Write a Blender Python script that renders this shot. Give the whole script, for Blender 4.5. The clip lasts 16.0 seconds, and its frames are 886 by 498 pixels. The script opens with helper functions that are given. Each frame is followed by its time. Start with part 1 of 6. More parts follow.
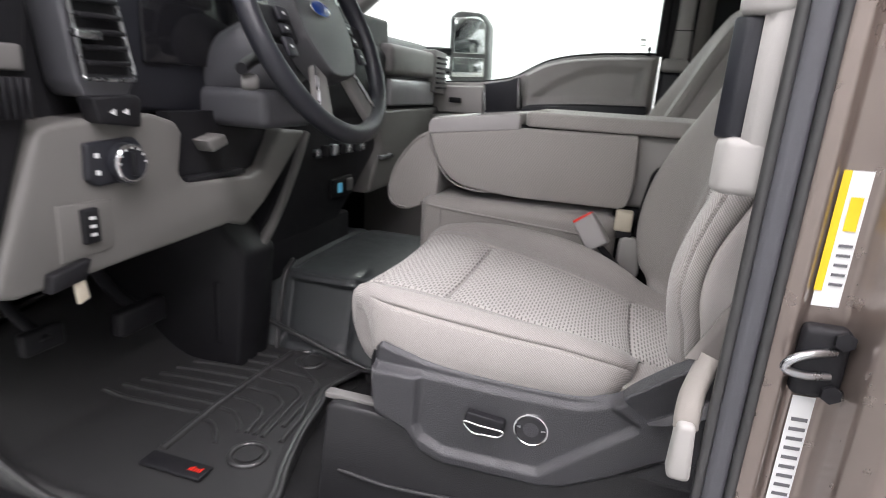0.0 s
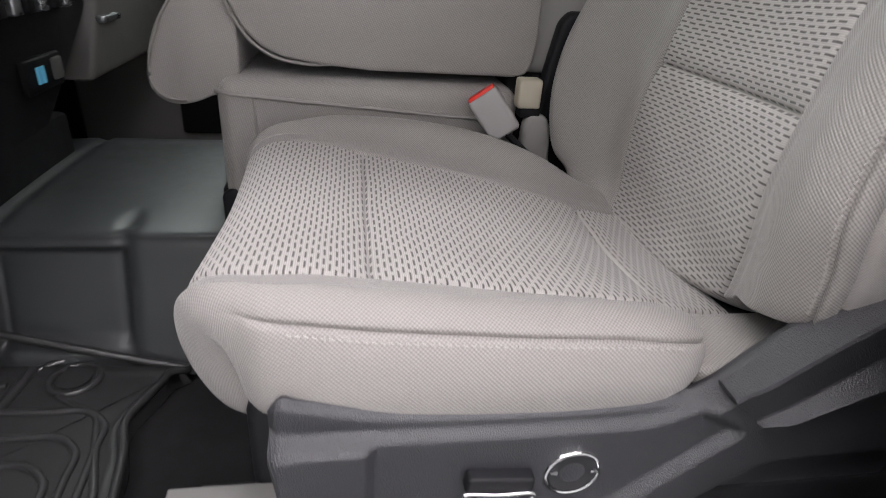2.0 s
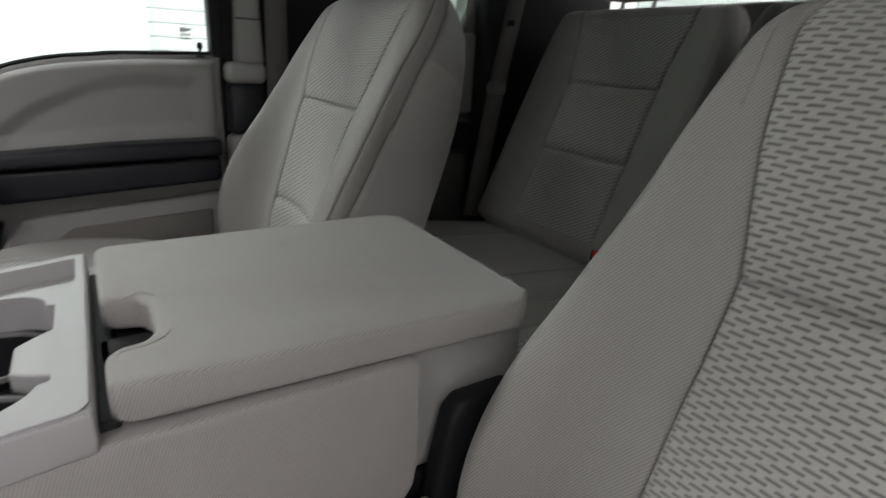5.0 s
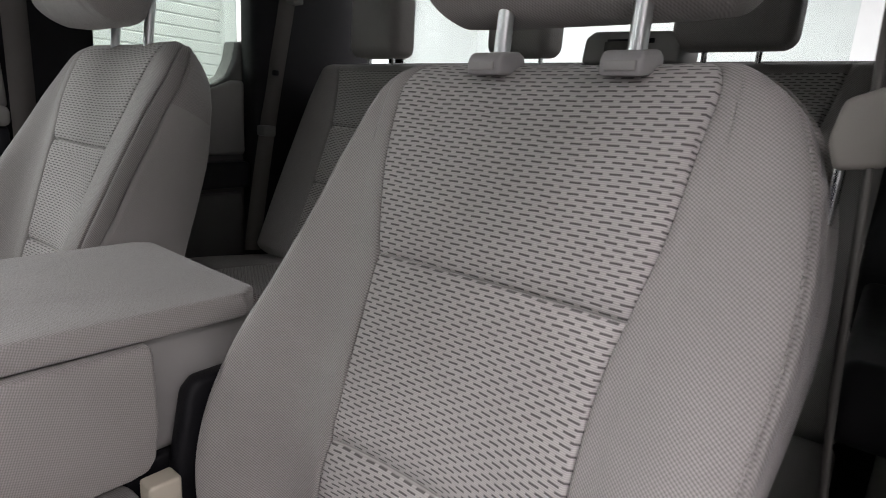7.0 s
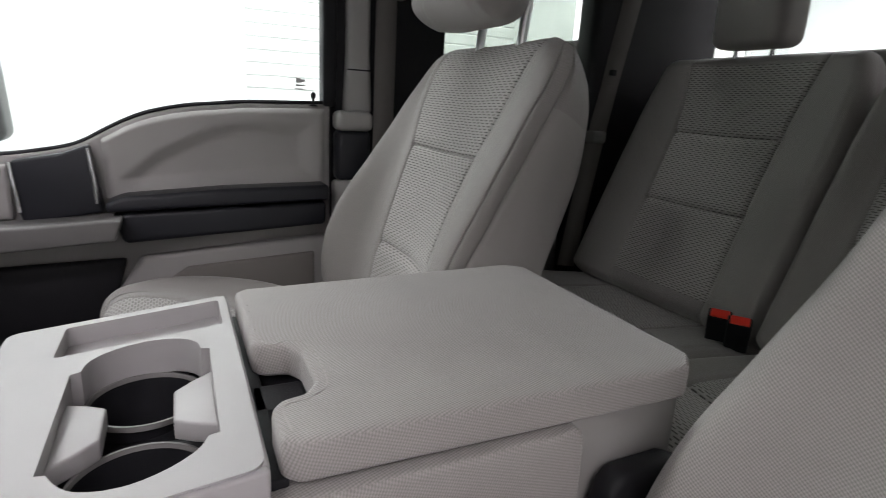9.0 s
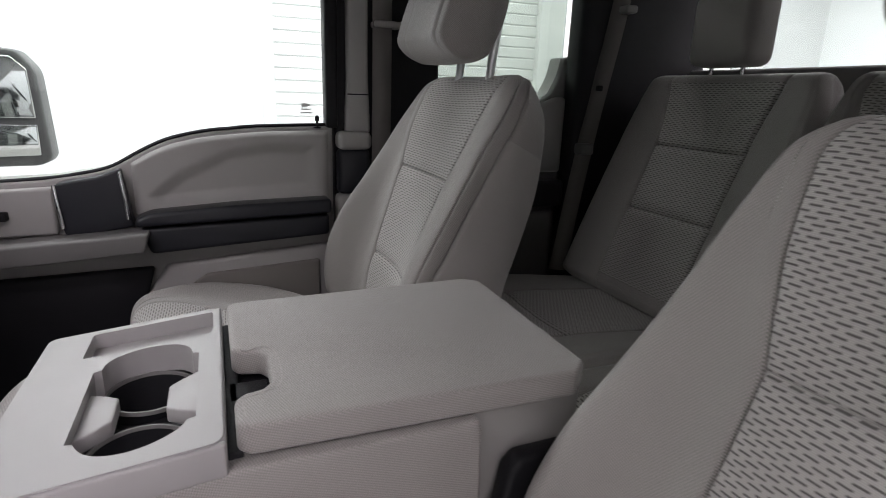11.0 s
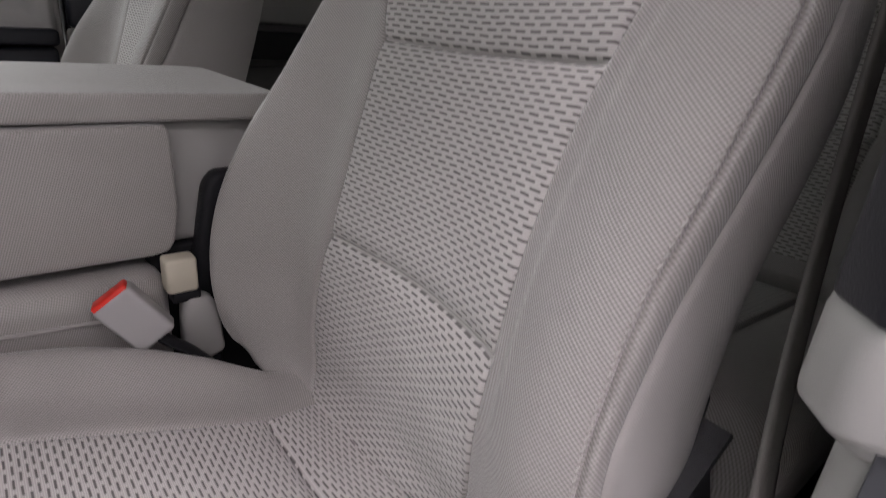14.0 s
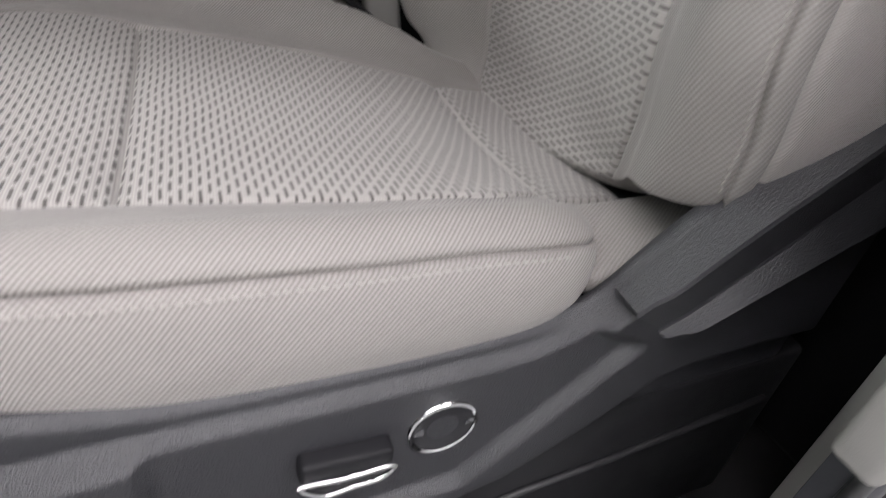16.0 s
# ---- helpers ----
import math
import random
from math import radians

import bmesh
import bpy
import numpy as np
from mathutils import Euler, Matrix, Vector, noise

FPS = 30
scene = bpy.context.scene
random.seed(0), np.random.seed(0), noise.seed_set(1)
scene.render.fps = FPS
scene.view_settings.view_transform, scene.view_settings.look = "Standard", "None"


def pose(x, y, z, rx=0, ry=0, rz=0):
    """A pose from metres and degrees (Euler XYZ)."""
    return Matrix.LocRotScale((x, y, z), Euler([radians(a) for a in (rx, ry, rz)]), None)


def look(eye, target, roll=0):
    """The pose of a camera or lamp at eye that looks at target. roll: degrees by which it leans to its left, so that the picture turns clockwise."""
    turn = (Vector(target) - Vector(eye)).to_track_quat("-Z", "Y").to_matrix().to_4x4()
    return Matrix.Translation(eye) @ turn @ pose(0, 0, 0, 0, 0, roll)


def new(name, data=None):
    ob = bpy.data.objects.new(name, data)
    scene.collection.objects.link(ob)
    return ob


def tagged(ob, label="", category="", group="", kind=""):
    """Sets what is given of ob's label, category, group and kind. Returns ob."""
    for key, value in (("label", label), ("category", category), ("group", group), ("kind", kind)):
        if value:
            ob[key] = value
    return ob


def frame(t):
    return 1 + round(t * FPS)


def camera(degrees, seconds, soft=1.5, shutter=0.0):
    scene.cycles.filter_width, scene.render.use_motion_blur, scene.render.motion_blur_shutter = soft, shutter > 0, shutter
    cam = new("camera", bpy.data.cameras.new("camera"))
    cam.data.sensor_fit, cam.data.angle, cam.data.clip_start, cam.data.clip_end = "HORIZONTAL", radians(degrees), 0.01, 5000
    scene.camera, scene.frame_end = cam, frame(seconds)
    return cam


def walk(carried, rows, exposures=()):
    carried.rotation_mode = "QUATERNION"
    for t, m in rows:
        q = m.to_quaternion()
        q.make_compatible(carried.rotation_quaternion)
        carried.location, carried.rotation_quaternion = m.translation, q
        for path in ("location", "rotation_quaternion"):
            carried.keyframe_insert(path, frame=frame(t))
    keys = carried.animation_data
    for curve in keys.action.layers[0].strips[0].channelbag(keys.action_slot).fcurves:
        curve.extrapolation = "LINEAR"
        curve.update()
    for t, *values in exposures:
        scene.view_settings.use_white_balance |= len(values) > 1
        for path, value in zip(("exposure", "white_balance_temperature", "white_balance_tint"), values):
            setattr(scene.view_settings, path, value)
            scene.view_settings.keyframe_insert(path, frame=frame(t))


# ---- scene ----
cam = camera(76.9, 16.0, soft=0.8, shutter=0.45)
PATH = [
    (0, (-1.318, -0.099, 0.61), (0.519, 0.46, 0.05), 3.5),
    (0.5, (-1.228, -0.024, 0.568), (0.65, 0.243, -0.064), 3.8),
    (1, (-1.11, 0.022, 0.53), (0.738, 0.121, -0.23), 3.8),
    (1.5, (-1.029, 0.064, 0.52), (0.769, -0.026, -0.35), 4.3),
    (2, (-0.975, 0.122, 0.54), (0.77, -0.199, -0.382), 4.5),
    (2.5, (-0.892, 0.15, 0.566), (0.815, -0.316, -0.368), 4.7),
    (3, (-0.745, 0.156, 0.571), (0.951, -0.388, -0.338), 4.8),
    (3.5, (-0.612, 0.16, 0.599), (1.063, -0.408, -0.334), 4.3),
    (4, (-0.543, 0.148, 0.669), (1.109, -0.476, -0.27), 4.0),
    (4.5, (-0.536, 0.099, 0.733), (1.107, -0.663, -0.114), 3.3),
    (5, (-0.54, 0.08, 0.776), (1.05, -0.945, 0.125), 3.3),
    (5.2, (-0.546, 0.075, 0.784), (1.004, -1.036, 0.181), 3.3),
    (7.3, (-0.744, 0.108, 0.78), (0.445, -1.432, 0.315), 3.7),
    (7.5, (-0.731, 0.113, 0.777), (0.456, -1.428, 0.312), 3.6),
    (8, (-0.647, 0.125, 0.771), (0.697, -1.276, 0.29), 3.7),
    (8.5, (-0.541, 0.154, 0.754), (1.065, -0.925, 0.249), 3.6),
    (9, (-0.48, 0.136, 0.771), (1.262, -0.705, 0.263), 3.2),
    (9.2, (-0.488, 0.138, 0.768), (1.277, -0.65, 0.256), 3.1),
    (11.3, (-0.66, 0.062, 0.842), (1.123, -0.667, 0.307), 2.1),
    (11.5, (-0.697, 0.041, 0.834), (1.046, -0.791, 0.314), 2.1),
    (12, (-0.764, 0.03, 0.817), (0.844, -1.04, 0.299), 2.3),
    (12.5, (-0.789, 0.025, 0.777), (0.76, -1.145, 0.296), 3.7),
    (13, (-0.806, 0.021, 0.732), (0.724, -1.184, 0.278), 4.5),
    (13.5, (-0.814, 0.016, 0.69), (0.683, -1.183, 0.125), 4.9),
    (14, (-0.817, 0.033, 0.656), (0.574, -1.206, -0.071), 5.4),
    (14.5, (-0.839, 0.032, 0.613), (0.548, -1.143, -0.22), 5.5),
    (15, (-0.846, 0.022, 0.575), (0.587, -0.974, -0.404), 5.3),
    (15.5, (-0.86, 0.04, 0.53), (0.584, -0.802, -0.568), 5.7),
    (16, (-0.878, 0.052, 0.481), (0.583, -0.613, -0.712), 6.0),
]
walk(cam, [(t, look(eye, target, roll)) for t, eye, target, roll in PATH],
     [(0.0, -0.15, 6500, 10), (1.0, -0.28, 6500, 10), (2.0, -0.45, 6500, 9.5), (3.5, -0.6, 6500, 9), (5.0, -0.62, 6500, 8), (7.3, -0.38, 6500, 15), (8.5, -0.28, 6500, 13), (11.5, -0.62, 6500, 16.5), (12.5, -0.75, 6500, 17), (13.5, -0.68, 6500, 17), (14.5, -0.43, 6500, 15), (16.0, -0.55, 6500, 8)])

# ---- light ----
world = bpy.data.worlds.new("world")
scene.world = world
world.use_nodes = True
world.node_tree.nodes["Background"].inputs["Color"].default_value = (0.95, 0.98, 1.0, 1)
world.node_tree.nodes["Background"].inputs["Strength"].default_value = 0.3


def area_lamp(name, x, y, z, sx, sy, watts, tint=(1.0, 0.985, 1.03)):
    data = bpy.data.lights.new(name, "AREA")
    data.shape, data.size, data.size_y, data.energy, data.color = "RECTANGLE", sx, sy, watts, tint
    ob = new(name, data)
    ob.matrix_world = pose(x, y, z)
    return ob


LAMP_W, LAMP_X, LAMP_Y = 76, (-3.3, -1.7, 2.0, 3.6), (-4.4, -1.4, 1.2, 3.9)
LAMP_SHARE = {-3.3: (0.12, 0.8, 0.35, 0.12), -1.7: (0.05, 1.2, 0.95, 0.10), 2.0: (0.9, 0.5, 0.9, 0.9), 3.6: (0.9, 0.6, 0.9, 0.9)}
for lx in LAMP_X:
    for ly, share in zip(LAMP_Y, LAMP_SHARE[lx]):
        area_lamp("ceiling_lamp_light", lx, ly, 2.905, 0.5, 2.2, LAMP_W * share, (1.055, 0.975, 1.05) if lx < 0 and ly < 3 else (0.94, 1.0, 0.99))


# ---- materials ----
def nodes_of(mat):
    mat.use_nodes = True
    nt = mat.node_tree
    return nt, nt.nodes, nt.links, nt.nodes["Principled BSDF"]


def mathn(nt, op, a, b=None, c=None):
    n = nt.nodes.new("ShaderNodeMath")
    n.operation = op
    for i, v in enumerate((a, b, c)):
        if v is None:
            continue
        if isinstance(v, (int, float)):
            n.inputs[i].default_value = v
        else:
            nt.links.new(v, n.inputs[i])
    return n.outputs[0]


def mixc(nt, fac, a, b):
    n = nt.nodes.new("ShaderNodeMix")
    n.data_type = "RGBA"
    for sock, v in ((n.inputs["Factor"], fac), (n.inputs["A"], a), (n.inputs["B"], b)):
        if isinstance(v, (int, float)):
            sock.default_value = v
        elif isinstance(v, tuple):
            sock.default_value = (*v, 1)
        else:
            nt.links.new(v, sock)
    return n.outputs["Result"]


def noise_tex(nt, scale, detail=3.0, coord="Object", rough=0.55):
    tc = nt.nodes.new("ShaderNodeTexCoord")
    n = nt.nodes.new("ShaderNodeTexNoise")
    n.inputs["Scale"].default_value, n.inputs["Detail"].default_value, n.inputs["Roughness"].default_value = scale, detail, rough
    nt.links.new(tc.outputs[coord], n.inputs["Vector"])
    return n.outputs["Fac"]


def bump(nt, height, bsdf, strength, distance, before=None):
    n = nt.nodes.new("ShaderNodeBump")
    n.inputs["Strength"].default_value, n.inputs["Distance"].default_value = strength, distance
    nt.links.new(height, n.inputs["Height"])
    if before is not None:
        nt.links.new(before, n.inputs["Normal"])
    nt.links.new(n.outputs["Normal"], bsdf.inputs["Normal"])
    return n.outputs["Normal"]


def plastic(name, col, rough=0.5, grain=0.25, grain_scale=900, vary=0.12, metal=0.0, spec=0.5, depth=0.0006):
    """Moulded plastic or coated metal: grained relief, blotches of wear at a larger scale."""
    mat = bpy.data.materials.new(name)
    nt, nodes, links, bsdf = nodes_of(mat)
    big = noise_tex(nt, 9.0, 4)
    lo, hi = tuple(c * (1 - vary) for c in col), tuple(min(1, c * (1 + vary)) for c in col)
    links.new(mixc(nt, big, lo, hi), bsdf.inputs["Base Color"])
    links.new(mathn(nt, "MULTIPLY_ADD", noise_tex(nt, 40, 4), 0.2, rough - 0.1), bsdf.inputs["Roughness"])
    bsdf.inputs["Metallic"].default_value = metal
    bsdf.inputs["Specular IOR Level"].default_value = spec
    if grain:
        bump(nt, noise_tex(nt, grain_scale, 2), bsdf, grain, depth)
    return mat


def twill(name, col, dark, period=0.0018, angle=-55, contrast=0.58):
    """Woven cloth with fine slanting ribs, in metres of the cloth's own UV."""
    mat = bpy.data.materials.new(name)
    nt, nodes, links, bsdf = nodes_of(mat)
    uv = nodes.new("ShaderNodeUVMap")
    sep = nodes.new("ShaderNodeSeparateXYZ")
    links.new(uv.outputs["UV"], sep.inputs[0])
    u, v = sep.outputs["X"], sep.outputs["Y"]
    a = radians(angle)
    along = mathn(nt, "ADD", mathn(nt, "MULTIPLY", u, math.cos(a)), mathn(nt, "MULTIPLY", v, math.sin(a)))
    across = mathn(nt, "SUBTRACT", mathn(nt, "MULTIPLY", v, math.cos(a)), mathn(nt, "MULTIPLY", u, math.sin(a)))
    rib = mathn(nt, "MULTIPLY_ADD", mathn(nt, "SINE", mathn(nt, "MULTIPLY", along, 2 * math.pi / period)), 0.5, 0.5)
    thread = mathn(nt, "MULTIPLY_ADD", mathn(nt, "SINE", mathn(nt, "MULTIPLY", across, 2 * math.pi / (period * 1.15))), 0.5, 0.5)
    rib = mathn(nt, "POWER", rib, 0.75)
    slub = noise_tex(nt, 420, 2, "UV")
    weave = mathn(nt, "MULTIPLY", mathn(nt, "MULTIPLY_ADD", thread, 0.36, mathn(nt, "MULTIPLY", rib, 0.64)), mathn(nt, "MULTIPLY_ADD", slub, 0.5, 0.72))
    blot = noise_tex(nt, 7, 4)
    tone = mixc(nt, blot, tuple(c * 0.93 for c in col), tuple(c * 1.06 for c in col))
    fac = mathn(nt, "MULTIPLY", mathn(nt, "SUBTRACT", 1.0, weave), contrast)
    links.new(mixc(nt, fac, tone, dark), bsdf.inputs["Base Color"])
    bsdf.inputs["Roughness"].default_value = 0.62
    bsdf.inputs["Specular IOR Level"].default_value = 0.4
    bsdf.inputs["Sheen Weight"].default_value = 0.25
    bsdf.inputs["Sheen Roughness"].default_value = 0.4
    first = bump(nt, noise_tex(nt, 13, 3), bsdf, 0.4, 0.006)
    bump(nt, weave, bsdf, 0.6, 0.0006, first)
    return mat


def dashes(name, col, dark, period=0.0160, row=0.0047, fill=0.66, high=0.36):
    """Woven seat cloth: pale ground with rows of short dark dashes, each row half a step on."""
    mat = bpy.data.materials.new(name)
    nt, nodes, links, bsdf = nodes_of(mat)
    uv = nodes.new("ShaderNodeUVMap")
    sep = nodes.new("ShaderNodeSeparateXYZ")
    links.new(uv.outputs["UV"], sep.inputs[0])
    wob = mathn(nt, "MULTIPLY_ADD", noise_tex(nt, 25, 2, "UV"), 0.003, -0.0015)
    rows = mathn(nt, "DIVIDE", mathn(nt, "ADD", sep.outputs["Y"], wob), row)
    idx = mathn(nt, "FLOOR", rows)
    fv = mathn(nt, "FRACT", rows)
    half = mathn(nt, "MULTIPLY", mathn(nt, "FLOORED_MODULO", idx, 2.0), 0.5)
    fu = mathn(nt, "FRACT", mathn(nt, "ADD", mathn(nt, "DIVIDE", sep.outputs["X"], period), half))
    def inside(f, size, soft):
        d = mathn(nt, "ABSOLUTE", mathn(nt, "SUBTRACT", f, 0.5))
        n = nt.nodes.new("ShaderNodeMapRange")
        n.interpolation_type = "SMOOTHSTEP"
        n.inputs["From Min"].default_value, n.inputs["From Max"].default_value = size / 2 + soft, size / 2 - soft
        nt.links.new(d, n.inputs["Value"])
        return n.outputs["Result"]
    mask = mathn(nt, "MULTIPLY", inside(fu, fill, 0.04), inside(fv, high, 0.12))
    rib = mathn(nt, "MULTIPLY_ADD", mathn(nt, "SINE", mathn(nt, "MULTIPLY", sep.outputs["Y"], 2 * math.pi / (row / 3))), 0.5, 0.5)
    blot = noise_tex(nt, 8, 4)
    tone = mixc(nt, blot, tuple(c * 0.94 for c in col), tuple(c * 1.05 for c in col))
    tone = mixc(nt, mathn(nt, "MULTIPLY", rib, 0.22), tone, dark)
    links.new(mixc(nt, mask, tone, dark), bsdf.inputs["Base Color"])
    bsdf.inputs["Roughness"].default_value = 0.85
    bsdf.inputs["Specular IOR Level"].default_value = 0.25
    bsdf.inputs["Sheen Weight"].default_value = 0.2
    first = bump(nt, noise_tex(nt, 22, 3), bsdf, 0.2, 0.004)
    bump(nt, mathn(nt, "SUBTRACT", mathn(nt, "MULTIPLY", rib, 0.2), mask), bsdf, 0.5, 0.0012, first)
    return mat


CLOTH = twill("bolster_cloth", (0.405, 0.382, 0.364), (0.085, 0.078, 0.073), period=0.0021, contrast=0.62)
CLOTH_PANEL = twill("panel_cloth", (0.39, 0.368, 0.350), (0.07, 0.064, 0.060), period=0.0021, angle=20, contrast=0.50)
CLOTH_SIDE = twill("side_cloth", (0.405, 0.382, 0.364), (0.12, 0.111, 0.104), period=0.0012, angle=35, contrast=0.30)
INSERT = dashes("insert_cloth", (0.465, 0.444, 0.424), (0.118, 0.110, 0.105))
BLACK = plastic("black_plastic", (0.013, 0.013, 0.015), 0.5, 0.35, 1400, spec=0.22)
CHARCOAL = plastic("charcoal_plastic", (0.030, 0.030, 0.035), 0.38, 0.9, 900, spec=0.9, depth=0.0011)
RAIL_BLACK = plastic("dark_grained_plastic", (0.018, 0.018, 0.020), 0.45, 0.8, 600)
SOFT_BLACK = plastic("soft_black_vinyl", (0.017, 0.018, 0.023), 0.38, 0.3, 700, spec=0.4)
GREY = plastic("grey_plastic", (0.345, 0.335, 0.32), 0.5, 0.25, 1300, 0.05)
PALE = plastic("pale_grey_plastic", (0.355, 0.342, 0.338), 0.4, 0.25, 1500, 0.05)
DARKGREY = plastic("dark_grey_trim", (0.16, 0.155, 0.15), 0.5, 0.25, 1200)
RUBBER = plastic("black_rubber", (0.034, 0.034, 0.035), 0.33, 0.2, 500, 0.15, spec=0.8)
KNEE = plastic("warm_grey_dash_plastic", (0.14, 0.136, 0.128), 0.5, 0.3, 1200, 0.05)
DASHGREY = plastic("charcoal_dash_plastic", (0.075, 0.076, 0.084), 0.45, 0.3, 1100, 0.06)
SEAL = plastic("grey_seal_rubber", (0.075, 0.076, 0.086), 0.5, 0.25, 500, 0.15)
CARPET = plastic("black_carpet", (0.008, 0.008, 0.009), 0.95, 1.0, 700, 0.3)
THREAD = plastic("thread", (0.40, 0.378, 0.36), 0.8, 0)
CHROME = plastic("chrome", (0.8, 0.8, 0.82), 0.14, 0, metal=1.0, vary=0.03)
SATIN = plastic("satin_metal", (0.55, 0.56, 0.58), 0.28, 0, metal=1.0, vary=0.05)
POST = plastic("brushed_post_steel", (0.72, 0.72, 0.73), 0.32, 0, metal=1.0, vary=0.03)
RED = plastic("red_plastic", (0.75, 0.03, 0.016), 0.35, 0)
PAINT = plastic("brown_metallic_paint", (0.25, 0.205, 0.182), 0.30, 0.05, 2500, 0.08, metal=0.7)
PAINT.node_tree.nodes["Principled BSDF"].inputs["Coat Weight"].default_value = 1.0
PAINT.node_tree.nodes["Principled BSDF"].inputs["Coat Roughness"].default_value = 0.05
WEB = plastic("belt_webbing", (0.13, 0.12, 0.112), 0.75, 0.6, 900)
TAUPE = plastic("taupe_belt_plastic", (0.26, 0.24, 0.22), 0.6, 0.4, 900)
WHITE_WALL = plastic("white_painted_wall", (0.86, 0.87, 0.86), 0.6, 0.1, 60, 0.03)
GREY_WALL = plastic("grey_unseen_wall", (0.55, 0.55, 0.55), 0.6, 0.1, 60, 0.03)
GROUND = plastic("sealed_concrete", (0.32, 0.32, 0.318), 0.5, 0.2, 80, 0.15)
LABEL = plastic("white_label", (0.75, 0.76, 0.76), 0.4, 0)
YELLOW = plastic("yellow_label", (0.8, 0.55, 0.02), 0.4, 0)
INK = plastic("grey_ink", (0.12, 0.12, 0.13), 0.6, 0)
BEIGE = plastic("beige_plastic", (0.55, 0.5, 0.40), 0.5, 0.2, 1200)
BLUE = plastic("blue_enamel", (0.02, 0.06, 0.28), 0.2, 0)


def glass_mat(name, tint):
    mat = bpy.data.materials.new(name)
    nt, nodes, links, bsdf = nodes_of(mat)
    nodes.remove(bsdf)
    out = [n for n in nodes if n.type == "OUTPUT_MATERIAL"][0]
    tr, gl, mx, fr = (nodes.new(k) for k in ("ShaderNodeBsdfTransparent", "ShaderNodeBsdfGlossy", "ShaderNodeMixShader", "ShaderNodeFresnel"))
    tr.inputs["Color"].default_value = (*tint, 1)
    gl.inputs["Roughness"].default_value = 0.02
    fr.inputs["IOR"].default_value = 1.45
    links.new(fr.outputs[0], mx.inputs[0]), links.new(tr.outputs[0], mx.inputs[1]), links.new(gl.outputs[0], mx.inputs[2])
    links.new(mx.outputs[0], out.inputs["Surface"])
    return mat


GLASS = glass_mat("window_glass", (0.93, 0.96, 0.95))
TINTED = glass_mat("tinted_glass", (0.62, 0.66, 0.63))


def emit_mat(name, col, strength):
    mat = bpy.data.materials.new(name)
    nt, nodes, links, bsdf = nodes_of(mat)
    bsdf.inputs["Emission Color"].default_value = (*col, 1)
    bsdf.inputs["Emission Strength"].default_value = strength
    bsdf.inputs["Base Color"].default_value = (*col, 1)
    return mat


LAMP_GLOW = emit_mat("lamp_diffuser", (1.0, 0.99, 0.97), 6.0)


# ---- mesh helpers ----
def thing(name, label, category, group="", at=(0, 0, 0)):
    ob = new(name)
    ob.location = at
    return tagged(ob, label, category, group)


def part(name, bm, material, parent=None, label=""):
    """One mesh object from a bmesh or a mesh, under a thing or a part."""
    if isinstance(bm, bmesh.types.BMesh):
        me = bpy.data.meshes.new(name)
        bm.to_mesh(me)
        bm.free()
    else:
        me = bm
    me.materials.clear()
    me.materials.append(material)
    ob = new(name, me)
    if parent is not None:
        ob.parent = parent
        base = parent
        shift = Vector((0, 0, 0))
        while base is not None:
            shift += base.location
            base = base.parent
        ob.location = -shift
    if label:
        tagged(ob, label)
    return ob


def structure(name, bm, material, label, category="structure"):
    return tagged(part(name, bm, material), label, category, "", "structure")


def smooth(bm, angle=40):
    for f in bm.faces:
        f.smooth = True
    for e in bm.edges:
        if len(e.link_faces) == 2 and e.calc_face_angle(0) > radians(angle):
            e.smooth = False
    return bm


def rbox(x0, x1, y0, y1, z0, z1, r=0.008, seg=3, bm=None, m=None):
    """A box with rounded edges between two corners."""
    own = bmesh.new()
    bmesh.ops.create_cube(own, size=1.0)
    for v in own.verts:
        v.co = Vector((x0 + (v.co.x + 0.5) * (x1 - x0), y0 + (v.co.y + 0.5) * (y1 - y0), z0 + (v.co.z + 0.5) * (z1 - z0)))
    r = min(r, 0.49 * min(x1 - x0, y1 - y0, z1 - z0))
    if r > 0:
        bmesh.ops.bevel(own, geom=own.edges[:], offset=r, segments=seg, profile=0.5, affect="EDGES")
    if m is not None:
        bmesh.ops.transform(own, matrix=m, verts=own.verts)
    smooth(own, 50)
    return join(bm, own)


def join(bm, own):
    if bm is None:
        return own
    me = bpy.data.meshes.new("tmp")
    own.to_mesh(me)
    own.free()
    bm.from_mesh(me)
    bpy.data.meshes.remove(me)
    return bm


def prism(outline, axis, a, b, r=0.004, seg=2, bm=None, m=None):
    """A flat outline pushed through from a to b along an axis (outline in the two other axes, in order x, y, z), edges rounded."""
    own = bmesh.new()
    def put(p, q, k):
        return {"x": (k, p, q), "y": (p, k, q), "z": (p, q, k)}[axis]
    va = [own.verts.new(put(p, q, a)) for p, q in outline]
    vb = [own.verts.new(put(p, q, b)) for p, q in outline]
    own.faces.new(va), own.faces.new(vb[::-1])
    n = len(outline)
    for i in range(n):
        own.faces.new((va[i], vb[i], vb[(i + 1) % n], va[(i + 1) % n]))
    bmesh.ops.recalc_face_normals(own, faces=own.faces)
    if r > 0:
        bmesh.ops.bevel(own, geom=own.edges[:], offset=r, segments=seg, profile=0.5, affect="EDGES", clamp_overlap=True)
    if m is not None:
        bmesh.ops.transform(own, matrix=m, verts=own.verts)
    smooth(own, 45)
    return join(bm, own)


